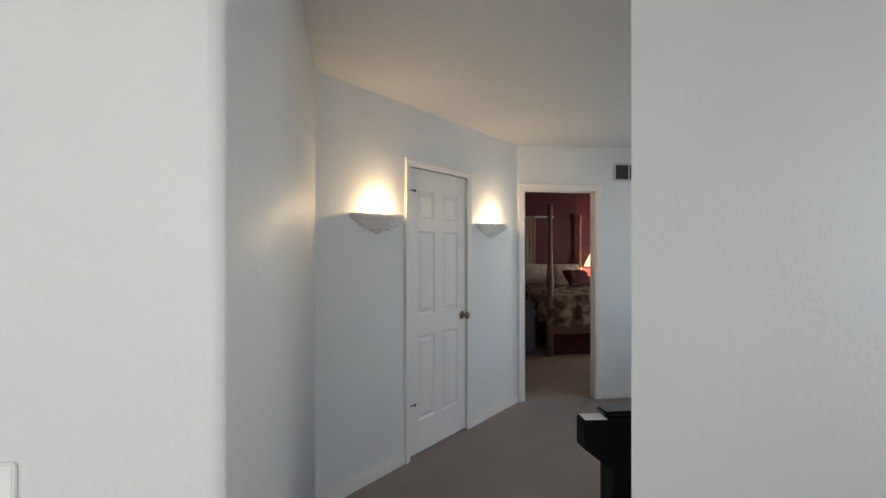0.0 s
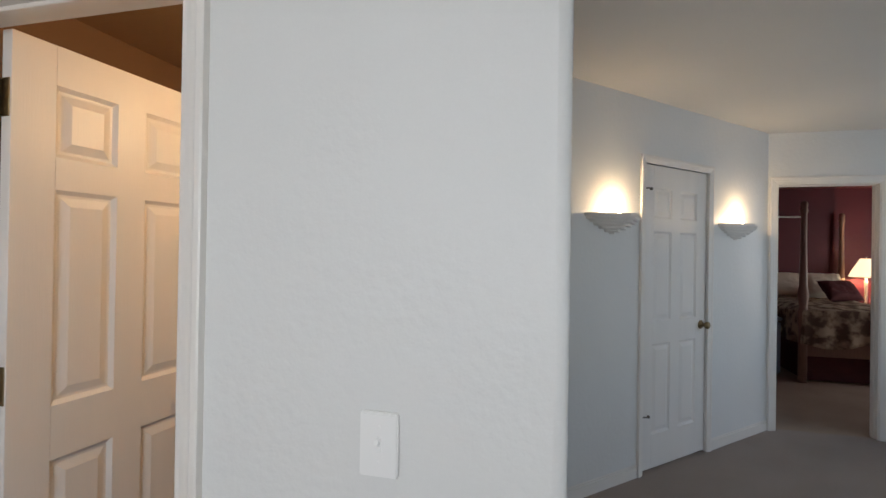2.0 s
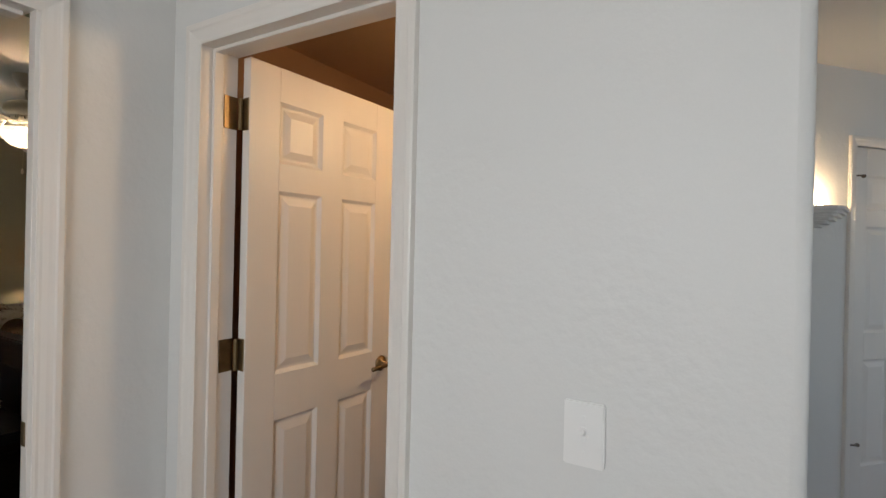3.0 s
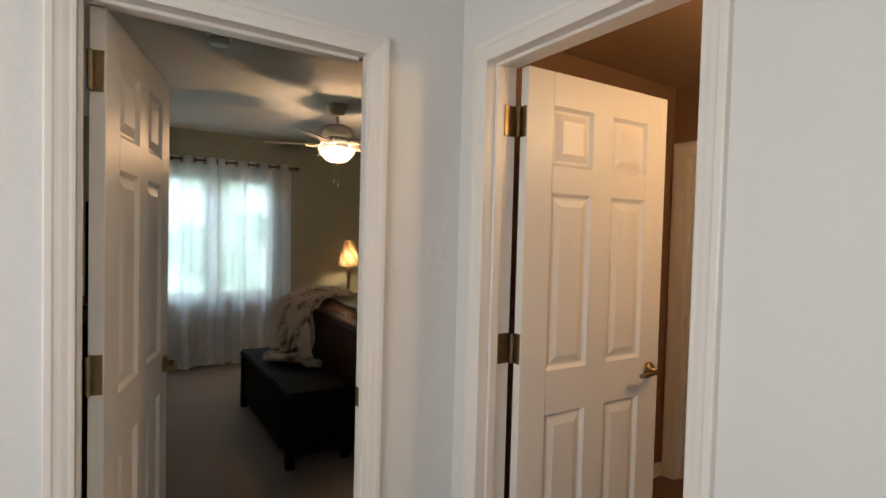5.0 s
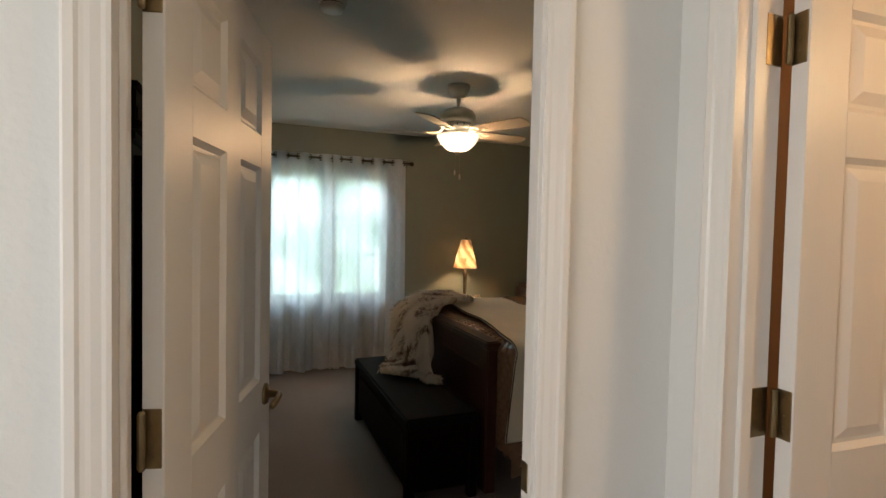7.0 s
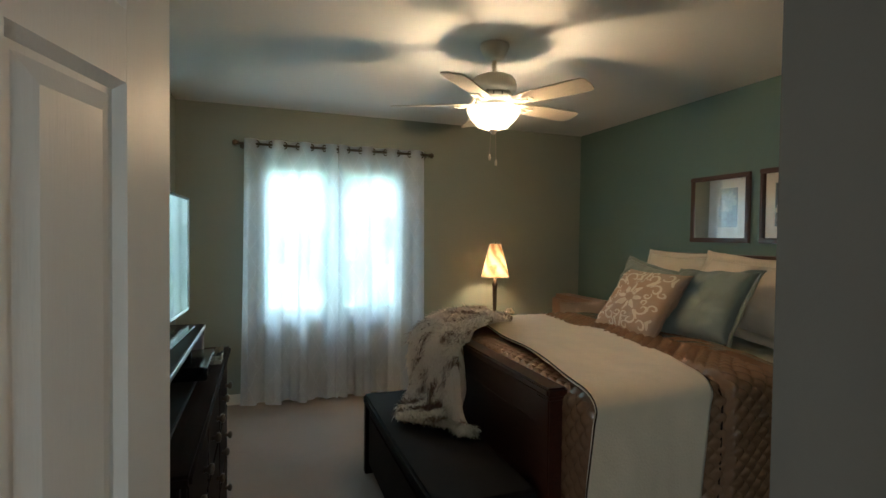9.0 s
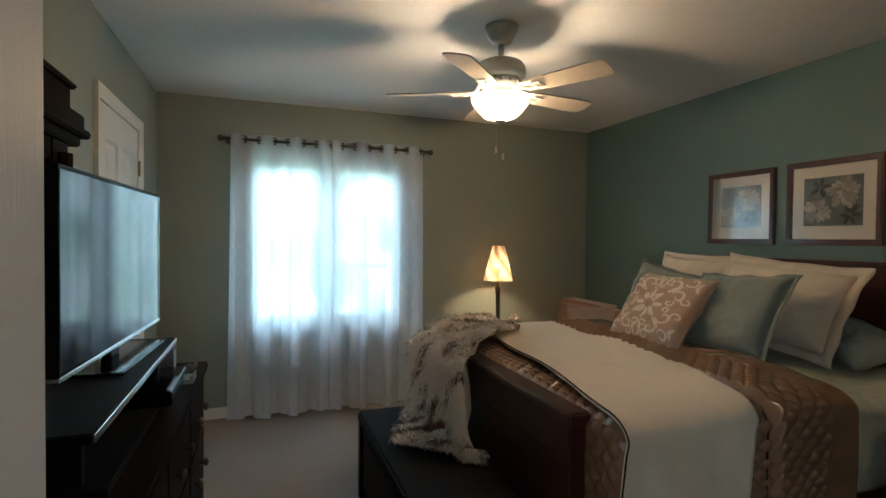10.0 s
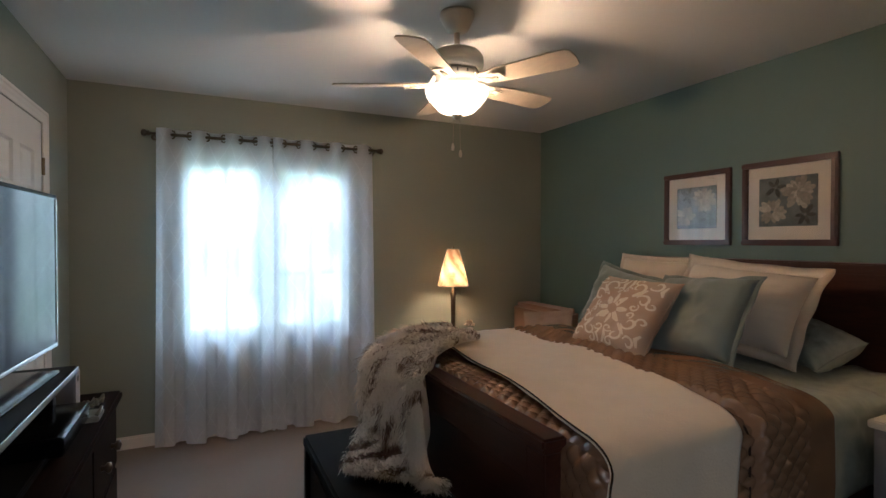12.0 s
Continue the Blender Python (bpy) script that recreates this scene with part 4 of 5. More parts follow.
part("finial", lathe(bmesh.new(), [(0, 1.988), (0.021, 1.988), (0.024, 1.982), (0.019, 1.975), (0.012, 1.966), (0, 1.960)], (FX, FY, 0), 20), NICKEL, fan, smooth=True)
for dx, dz in ((0.012, 1.815), (-0.014, 1.845)):
    bm = tube(bmesh.new(), [(FX + dx * 0.3, FY + dx, 1.966), (FX + dx * 0.4, FY + dx * 1.3, dz)], 0.0012, 6)
    ch = part("pull_chain", bm, NICKEL, fan)
    part("pull_knob", lathe(bmesh.new(), [(0, 0.012), (0.004, 0.008), (0.0075, -0.008), (0.006, -0.022), (0, -0.026)], (FX + dx * 0.4, FY + dx * 1.3, dz), 12), FAN_WHITE, ch, smooth=True)

# ---- pictures ----


def picture(x0, x1, z0, z1, seed):
    rng = random.Random(seed)
    y = 3.336
    ob = thing("framed_picture", ((x0 + x1) / 2, y, z0), "framed flower print in blue-grey with an ivory mat and mahogany frame", "picture", "pictures over the bed")
    fw = 0.034
    for a0, a1, b0, b1 in ((x0, x1, z0, z0 + fw), (x0, x1, z1 - fw, z1), (x0, x0 + fw, z0 + fw, z1 - fw), (x1 - fw, x1, z0 + fw, z1 - fw)):
        bm = boxed(a0, a1, y - 0.022, y - 0.001, b0, b1, 0.003)
        box(bm, a0 + 0.006 * (a1 - a0 < 0.05), a1 - 0.006 * (a1 - a0 < 0.05), y - 0.028, y - 0.021, b0 + 0.006 * (b1 - b0 < 0.05), b1 - 0.006 * (b1 - b0 < 0.05), 0.003)
        part("frame", bm, CHERRY, ob)
    part("mat_board", boxed(x0 + fw, x1 - fw, y - 0.008, y - 0.003, z0 + fw, z1 - fw), MAT_BOARD, ob, "ivory mat board")
    i = fw + 0.065
    ax0, ax1, az0, az1 = x0 + i, x1 - i, z0 + i + 0.01, z1 - i
    art = part("print", boxed(ax0, ax1, y - 0.0105, y - 0.0075, az0, az1), ART_GROUND, ob, "blue-grey flower print")

    def petals(cx, cz, r, n, material, k):
        bm = bmesh.new()
        for j in range(n):
            a = 2 * math.pi * j / n + rng.uniform(-0.15, 0.15)
            rr = r * rng.uniform(0.8, 1.1)
            pts = []
            for t in range(10):
                b = 2 * math.pi * t / 10
                px, pz = rr * 0.55 + rr * 0.45 * math.cos(b), rr * 0.20 * math.sin(b)
                qx, qz = cx + px * math.cos(a) - pz * math.sin(a), cz + px * math.sin(a) + pz * math.cos(a)
                pts.append(bm.verts.new((min(max(qx, ax0), ax1), y - 0.0112 - k * 0.0006 - 0.00008 * j, min(max(qz, az0), az1))))
            bm.faces.new(pts)
        part("painted_bloom", bm, material, art)
    w, h = ax1 - ax0, az1 - az0
    petals(ax0 + 0.80 * w, az0 + 0.22 * h, 0.20 * w, 6, ART_LEAF, 0)
    petals(ax0 + 0.30 * w, az0 + 0.80 * h, 0.20 * w, 5, ART_LEAF, 0)
    petals(ax0 + 0.24 * w, az0 + 0.30 * h, 0.26 * w, 13, ART_PETAL, 1)
    petals(ax0 + 0.70 * w, az0 + 0.68 * h, 0.30 * w, 15, ART_PETAL, 1)
    petals(ax0 + 0.68 * w, az0 + 0.70 * h, 0.15 * w, 9, ART_PETAL, 2)
    gl = part("glass", surf(bmesh.new(), lambda u, v: Vector((x0 + fw + (x1 - x0 - 2 * fw) * u, y - 0.016, z0 + fw + (z1 - z0 - 2 * fw) * v)), 1, 1), GLASS, ob)
    gl.visible_shadow = False


picture(-4.908, -4.418, 1.380, 1.860, 4)
picture(-4.345, -3.838, 1.380, 1.864, 9)

# ---- bed ----
XC, HW = -4.275, 0.835
bed = thing("bed", (XC, 2.3, 0), "dark cherry wood bed with a panelled footboard and tall headboard", "bed")
bm = boxed(-5.10, -3.553, 1.262, 1.350, 0.802, 0.836, 0.008)
box(bm, -5.085, -3.566, 1.272, 1.342, 0.788, 0.803, 0.004)
part("footboard_cap", bm, CHERRY, bed)
for x0, x1 in ((-5.085, -4.99), (-3.66, -3.568)):
    part("post", boxed(x0, x1, 1.276, 1.340, 0, 0.79, 0.006), CHERRY, bed)
part("footboard_rail", boxed(-4.99, -3.66, 1.282, 1.334, 0.67, 0.79, 0.004), CHERRY, bed)
part("footboard_rail", boxed(-4.99, -3.66, 1.282, 1.334, 0.16, 0.30, 0.004), CHERRY, bed)
part("footboard_panel", boxed(-4.99, -3.66, 1.298, 1.328, 0.30, 0.67), CHERRY, bed)
part("moulding", boxed(-4.99, -3.66, 1.287, 1.298, 0.655, 0.67, 0.003), CHERRY, bed)
for x0, x1 in ((-5.14, -5.04), (-3.50, -3.40)):
    part("post", boxed(x0, x1, 3.21, 3.30, 0, 1.27, 0.006), CHERRY, bed)
part("headboard_panel", boxed(-5.04, -3.50, 3.235, 3.28, 0.35, 1.20, 0.003), CHERRY, bed)
part("headboard_rail", boxed(-5.04, -3.50, 3.222, 3.29, 1.12, 1.25, 0.004), CHERRY, bed)
bm = boxed(-5.16, -3.38, 3.195, 3.325, 1.27, 1.30, 0.008)
box(bm, -5.15, -3.39, 3.205, 3.315, 1.25, 1.271, 0.004)
part("headboard_cap", bm, CHERRY, bed)
for x0, x1 in ((-5.075, -5.045), (-3.515, -3.485)):
    part("side_rail", boxed(x0, x1, 1.355, 3.21, 0.22, 0.40, 0.004), CHERRY, bed)
mattress = tagged(part("mattress", boxed(-5.04, -3.52, 1.385, 3.20, 0.36, 0.775, 0.06, 4), PALE_SHEET, smooth=True), "mattress in a pale green sheet on the wooden bed", "mattress")


def bed_skin(u, y, lift, drop_wave=0.0, zt=0.788, r=0.075):
    """A point on bedding that lies over the mattress and down its sides; u runs across, from the middle."""
    s, flat = abs(u), HW - r
    zt = zt + lift + 0.010 * math.sin(3.1 * y + 2 * u) + 0.006 * math.sin(9 * u + 4 * y)
    if s <= flat:
        x, z = s, zt + 0.012 * math.cos(s / flat * 1.4)
    elif s < flat + r * math.pi / 2:
        a = (s - flat) / r
        x, z = flat + (r + lift) * math.sin(a), zt + 0.002 - r * (1 - math.cos(a))
    else:
        d = s - flat - r * math.pi / 2
        x, z = HW + lift + 0.012 * math.sin(13 * y + 1) * min(1, d * 4) * (1 + drop_wave) + 0.03 * d, zt + 0.002 - r - d
    return Vector((XC + math.copysign(x, u), y, z))


def quilted(name, y0, y1, lift, label, cell=0.075, puff=0.016, reach=1.46, slant=0.0, seed=0.0, foot=False):
    ob = thing(name, (XC, (y0 + y1) / 2, 0.8), label, "bedspread")

    def f(u, v):
        w = -0.95 + (0.95 + reach) * u
        y = y0 + (y1 - y0) * v + slant * w / reach
        a, b = (w * 1.25 + y) / cell, (w * 1.25 - y) / cell
        k = (abs(math.sin(math.pi * a)) * abs(math.sin(math.pi * b))) ** 0.5
        edge = min(1, min(v, 1 - v) * (y1 - y0) / 0.03)
        wr = 0.006 * noise.noise(Vector((w * 5 + seed, y * 5, 0))) + 0.010 * noise.noise(Vector((w * 1.7, y * 2.2 + seed, 3)))
        return bed_skin(w, y, lift * edge + puff * k * edge + wr)
    part("quilt", surf(bmesh.new(), f, 520, max(40, int((y1 - y0) / 0.0048))), QUILT, ob, smooth=True)
    rim = [bed_skin(w, y0 + slant * w / reach, lift * 0.5 + 0.006) for w in [(-0.95 + (0.95 + reach) * i / 120) for i in range(121)]]
    if not foot:
        # shadow at the fold, laid in as a thin dark tube
        part("edge_shadow", tube(bmesh.new(), rim, 0.004, 6), EDGE_SHADOW, ob, "dark line drawn as the fold's shadow", True)
        return ob

    def drop(u, v):
        """The end of the bedspread, which hangs down behind the footboard."""
        x, z = XC + HW - 0.16 + 0.205 * u, 0.25 + (0.518 + 0.045 * (1 - u ** 4)) * v
        a, b = (x * 1.25 + z) / cell, (x * 1.25 - z) / cell
        k = (abs(math.sin(math.pi * a)) * abs(math.sin(math.pi * b))) ** 0.5
        turn = max(0.0, (u - 0.8) / 0.2)
        return Vector((x, y0 - 0.004 - puff * k * (1 - turn) + 0.02 * turn * turn + 0.02 * max(0.0, (v - 0.92) / 0.08) ** 2, z))
    part("foot_drop", surf(bmesh.new(), drop, 44, 120), QUILT, ob, smooth=True)
    return ob


quilted("quilt", 1.358, 2.10, 0.030, "bronze diamond-quilted satin bedspread over the bed", foot=True)
folded = quilted("folded_quilt", 2.035, 2.34, 0.062, "folded upper part of the bronze quilted bedspread", seed=4.0, slant=-0.14)


def cover(name, y0, y1, lift, material, label, category, reach=1.2, slant=0.0, nx=150, ny=40, wr=0.008, edge_shadow=None, part_name="cloth", left=None, bend=0.0, under=None):
    ob = under or thing(name, (XC, (y0 + y1) / 2, 0.85), label, category)
    left = reach if left is None else left

    def f(u, v):
        w = -left + (left + reach) * u
        y = y0 + (y1 - y0) * v + slant * w - (0.45 + 0.55 * v) * bend * max(0.0, min(1.0, (w - 0.40) / 0.5)) ** 1.3
        k = wr * noise.noise(Vector((w * 4, y * 6, 7))) + wr * 0.5 * noise.noise(Vector((w * 11, y * 14, 2)))
        return bed_skin(w, y, lift + k)
    part(part_name, surf(bmesh.new(), f, nx, ny), material, ob, smooth=True, solid=0.008)
    if edge_shadow:
        rim = [bed_skin(w, y0 + slant * w - 0.45 * bend * max(0.0, min(1.0, (w - 0.40) / 0.5)) ** 1.3, lift + 0.002) for w in [(-left + (left + reach) * i / 120) for i in range(121)]]
        # thin dark tube in place of the shadow along the near edge
        part("blanket_edge_shadow", tube(bmesh.new(), rim, 0.003, 6), edge_shadow, ob, "dark line drawn as the blanket edge's shadow", True)
    return ob


cover("satin_border", 2.31, 2.46, 0.068, QUILT, "plain bronze satin border of the bedspread", "bedspread", reach=1.46, left=0.9, slant=-0.096, part_name="satin_border", under=folded)
cover("bed_sheet", 2.28, 3.19, 0.016, PALE_SHEET, "pale green satin sheet hanging over the bed side", "sheet", reach=1.15, wr=0.030)
cover("bed_runner", 1.490, 2.08, 0.072, RUNNER, "cream fleece blanket laid across the bed, edge shadow drawn dark", "blanket", reach=1.30, slant=-0.11, left=0.80, edge_shadow=EDGE_SHADOW, part_name="blanket", bend=0.13)

# ---- pillows ----


def pillow_point(u, v, w, h, th, pinch=0.075):
    """u, v from -1 to 1 over the face of a stuffed square."""
    e = (1 - u ** 4) * (1 - v ** 4)
    x = u * w / 2 * (1 - pinch * (1 - v * v))
    z = v * h / 2 * (1 - pinch * (1 - u * u))
    return Vector((x, -th / 2 * max(0, e) ** 0.55, z))


def pillow(name, at, turn, w, h, th, material, label, flange=0.0, seed=0, group="pillows on the bed"):
    """A stuffed pillow standing on its lower edge at a place; turn: degrees of lean, roll and heading."""
    lean, roll, head = turn
    m = Matrix.Translation(at) @ Matrix.Rotation(radians(head), 4, "Z") @ Matrix.Rotation(radians(-lean), 4, "X") @ Matrix.Rotation(radians(roll), 4, "Y") @ Matrix.Translation((0, 0, h / 2))
    w, h = w - 2 * flange, h - 2 * flange
    ob = thing(name, at, label, "pillow", group)

    def side(s):
        def f(a, b):
            u, v = a * 2 - 1, b * 2 - 1
            p = pillow_point(u, v, w, h, th)
            q = 0.014 * noise.noise(Vector((u * 2.2 + seed, v * 2.2, s * 2.0))) + 0.007 * noise.noise(Vector((u * 6 + seed, v * 6, s)))
            fall = (1 - u * u) * (1 - v * v)
            r = Vector((p.x, s * p.y + q * fall ** 0.4 * 1.6, p.z - 0.012 * (1 - v) * fall))
            return m @ r
        return f
    bm = bmesh.new()
    surf(bm, side(1), 34, 34)
    surf(bm, side(-1), 34, 34)
    bmesh.ops.remove_doubles(bm, verts=bm.verts, dist=0.0005)
    body = part("cushion", bm, material, ob, smooth=True)
    if flange:
        bm = bmesh.new()
        n = 30
        inner, outer = [], []
        for k in range(4 * n):
            e, t = divmod(k, n)
            t = t / n * 2 - 1
            u, v = ((t, -1), (1, t), (-t, 1), (-1, -t))[e]
            p = pillow_point(u, v, w, h, th)
            o = Vector((p.x + flange * max(-1, min(1, u * 1.02)), 0.008 * math.sin(t * 9 + e + seed), p.z + flange * max(-1, min(1, v * 1.02))))
            inner.append(bm.verts.new(m @ Vector((p.x * 0.985, 0, p.z * 0.985))))
            outer.append(bm.verts.new(m @ o))
        for k in range(4 * n):
            j = (k + 1) % (4 * n)
            bm.faces.new((inner[k], inner[j], outer[j], outer[k]))
        part("flange", bm, material, ob, smooth=True, solid=0.006)
    else:
        rim = [m @ pillow_point(*((t, -1), (1, t), (-t, 1), (-1, -t))[e], w, h, 0) for e in range(4) for t in [(-1 + 2 * i / 14) for i in range(14)]]
        part("seam", tube(bmesh.new(), rim + rim[:1], 0.003, 6), material, ob, smooth=True)
    return ob, body, m


ZB = 0.84
PW, PH, PT = 0.514, 0.451, 0.16
pillow("euro_sham", (-4.722, 2.968, ZB - 0.01), (13, 1, 4), 0.643, 0.50, 0.18, CREAM, "cream cotton euro sham with a flange, against the headboard", 0.03, 1)
pillow("euro_sham", (-4.107, 2.773, ZB + 0.005), (28, 4.5, 2), 0.767, 0.517, 0.23, CREAM, "large cream cotton sham with a wide flange, against the headboard", 0.05, 5)
pillow("square_pillow", (-4.728, 2.623, ZB - 0.005), (20, 11, 6), 0.523, 0.43, 0.17, GREYGREEN, "grey-green linen pillow leaning behind the patterned one", 0.02, 2)
pillow("square_pillow", (-4.058, 2.416, ZB), (36, -3.4, 1), 0.533, 0.488, 0.18, GREYGREEN, "grey-green linen pillow with a flange on the bronze bedspread", 0.022, 3)
pt, body, pm = pillow("patterned_pillow", (-4.352, 2.232, ZB), (37, 1, -1), PW, PH, PT, ORANGE_TAN, "copper tan throw pillow with ivory scroll embroidery", 0, 7)
pillow("sleeping_pillow", (-3.90, 3.03, ZB - 0.01), (56, 11, -23), 0.42, 0.25, 0.17, PALE_SHEET, "pale green satin sleeping pillow lying by the headboard", 0, 11)


def motif(points, width):
    """A ribbon of embroidery on the pillow's face through points in -1..1."""
    bm = bmesh.new()
    prev = None
    for i, (u, v) in enumerate(points):
        a, b = points[max(0, i - 1)], points[min(len(points) - 1, i + 1)]
        d = Vector((b[0] - a[0], b[1] - a[1])).normalized()
        t = i / (len(points) - 1)
        w = width * (0.35 + 1.0 * math.sin(math.pi * (0.15 + 0.8 * t)))
        pair = []
        for s in (-1, 1):
            uu, vv = max(-0.93, min(0.93, u - d.y * w * s)), max(-0.93, min(0.93, v + d.x * w * s))
            p = pillow_point(uu, vv, PW, PH, PT)
            q = 0.014 * noise.noise(Vector((uu * 2.2 + 7, vv * 2.2, 2.0))) + 0.007 * noise.noise(Vector((uu * 6 + 7, vv * 6, 1)))
            fall = (1 - uu * uu) * (1 - vv * vv)
            pair.append(bm.verts.new(pm @ Vector((p.x, p.y + q * fall ** 0.4 * 1.6 - 0.0035, p.z - 0.012 * (1 - vv) * fall))))
        if prev:
            bm.faces.new((prev[0], prev[1], pair[1], pair[0]))
        prev = pair
    part("embroidery", bm, MOTIF, body)


def spiral(cx, cy, r, a0, turns, sx, sy):
    return [(sx * (cx + r * (1 - 0.8 * t / 22) * math.cos(a0 + turns * t / 22 * 2 * math.pi)), sy * (cy + r * (1 - 0.8 * t / 22) * math.sin(a0 + turns * t / 22 * 2 * math.pi))) for t in range(23)]


for sx in (-1, 1):
    for sy in (-1, 1):
        motif(spiral(0.34, 0.62, 0.20, -1.2, 0.95, sx, sy), 0.021)
        motif(spiral(0.62, 0.30, 0.18, 2.8, -0.95, sx, sy), 0.021)
        motif(spiral(0.72, 0.76, 0.16, 3.6, 0.9, sx, sy), 0.020)
        motif(spiral(0.13, 0.52, 0.11, 0.4, 1.1, sx, sy), 0.017)
        motif(spiral(0.52, 0.10, 0.10, 1.2, -1.1, sx, sy), 0.017)
        motif(spiral(0.84, 0.22, 0.12, 2.2, 1.0, sx, sy), 0.018)
        motif(spiral(0.26, 0.84, 0.12, 5.2, -1.0, sx, sy), 0.018)
        motif([(sx * 0.08, sy * 0.08), (sx * 0.17, sy * 0.20), (sx * 0.30, sy * 0.30)], 0.055)
        motif([(sx * 0.36, sy * 0.36), (sx * 0.48, sy * 0.48), (sx * 0.58, sy * 0.60)], 0.035)
        motif([(sx * 0.92, sy * 0.50), (sx * 0.86, sy * 0.62), (sx * 0.90, sy * 0.78)], 0.03)
    motif([(sx * 0.12, 0), (sx * 0.26, 0.0), (sx * 0.42, 0)], 0.05)
    motif([(0, sx * 0.12), (0, sx * 0.26), (0.0, sx * 0.42)], 0.05)
    motif([(sx * 0.05, 0.90), (sx * 0.12, 0.72), (sx * 0.06, 0.56)], 0.03)
    motif([(sx * 0.05, -0.90), (sx * 0.12, -0.72), (sx * 0.06, -0.56)], 0.03)

# ---- fur throw ----
throw = thing("fur_throw", (-4.5, 1.15, 0.86), "cream and brown faux fur throw draped over the footboard", "throw blanket")
DRAPE = [Vector(p) for p in ((-4.93, 1.72, 0.872), (-4.82, 1.54, 0.890), (-4.67, 1.35, 0.885), (-4.55, 1.215, 0.825), (-4.50, 1.185, 0.70), (-4.45, 1.17, 0.60), (-4.39, 1.14, 0.515), (-4.30, 1.09, 0.492), (-4.22, 1.05, 0.488))]
WIDTHS = (0.38, 0.42, 0.48, 0.56, 0.60, 0.58, 0.52, 0.46, 0.40)


def fur_base(u, v):
    t = v * (len(DRAPE) - 1)
    i = min(int(t), len(DRAPE) - 2)
    a, b = DRAPE[i], DRAPE[i + 1]
    p0, p3 = DRAPE[max(i - 1, 0)], DRAPE[min(i + 2, len(DRAPE) - 1)]
    k = t - i
    p = 0.5 * ((2 * a) + (b - p0) * k + (2 * p0 - 5 * a + 4 * b - p3) * k * k + (3 * a - p0 - 3 * b + p3) * k ** 3)
    wide = WIDTHS[i] * (1 - k) + WIDTHS[i + 1] * k
    turn = max(0.0, (v - 0.62) / 0.38)
    side = Vector((1.0, 0.05 + 1.1 * turn * turn, 0)).normalized()
    fold = (0.060 * math.sin(u * 14 + 1.5 * v) + 0.018 * math.sin(u * 29 + 1)) * min(1, 2.5 * v) * (1 - 0.75 * turn)
    q = p + side * (u - 0.5) * wide + Vector((0, -1, 0.2)) * fold * (0.3 + 0.7 * math.sin(math.pi * min(1, v * 1.1)))
    q.y = min(q.y, 1.245) if q.z < 0.83 and v > 0.3 else q.y
    if v < 0.30:
        q.z += 0.012 * math.sin(u * 9)
    return q


part("backing", surf(bmesh.new(), fur_base, 60, 60), FUR, throw, smooth=True, solid=0.004)
rng = random.Random(12)
bm = bmesh.new()
for k in range(46000):
    u, v = rng.random(), rng.random() ** 0.95
    p = fur_base(u, v)
    du, dv = fur_base(min(1, u + 0.01), v) - fur_base(max(0, u - 0.01), v), fur_base(u, min(1, v + 0.01)) - fur_base(u, max(0, v - 0.01))
    nrm = dv.cross(du).normalized()
    along = (dv.normalized() + Vector((rng.uniform(-0.5, 0.5), rng.uniform(-0.3, 0.3), rng.uniform(-0.4, 0.25)))).normalized()
    ln = rng.uniform(0.028, 0.065)
    wdir = along.cross(nrm).normalized() * rng.uniform(0.0022, 0.0055)
    p = p + nrm * 0.004
    mid = p + along * ln * 0.5 + nrm * ln * rng.uniform(0.25, 0.55)
    tip = p + along * ln + nrm * ln * rng.uniform(0.30, 0.85) + Vector((0, 0, -0.006))
    a, b, c, d, e = bm.verts.new(p - wdir), bm.verts.new(p + wdir), bm.verts.new(mid + wdir * 0.8), bm.verts.new(mid - wdir * 0.8), bm.verts.new(tip)
    bm.faces.new((a, b, c, d))
    bm.faces.new((d, c, e))
tagged(part("hair", bm, FUR, throw, "long cream and dark brown hair"), kind="stuff")

# ---- bench ----
bench = thing("storage_bench", (-4.2, 1.03, 0), "black upholstered storage bench at the foot of the bed", "bench")
BX0, BX1, BY0, BY1 = -4.885, -3.56, 0.825, 1.235
part("seat", boxed(BX0, BX1, BY0, BY1, 0.405, 0.462, 0.012, 3), BLACK_LEATHER, bench)
part("body", boxed(BX0 + 0.03, BX1 - 0.03, BY0 + 0.025, BY1 - 0.02, 0.06, 0.405, 0.004), ESPRESSO, bench)
part("front_panel", boxed(BX0 + 0.10, BX1 - 0.10, BY0 + 0.018, BY0 + 0.026, 0.12, 0.36, 0.003), ESPRESSO, bench)
part("end_panel", boxed(BX1 - 0.031, BX1 - 0.022, BY0 + 0.07, BY1 - 0.07, 0.12, 0.36, 0.003), ESPRESSO, bench)
for x in (BX0 + 0.005, BX1 - 0.055):
    for y in (BY0 + 0.005, BY1 - 0.055):
        part("leg", boxed(x, x + 0.05, y, y + 0.05, 0, 0.405, 0.004), ESPRESSO, bench)

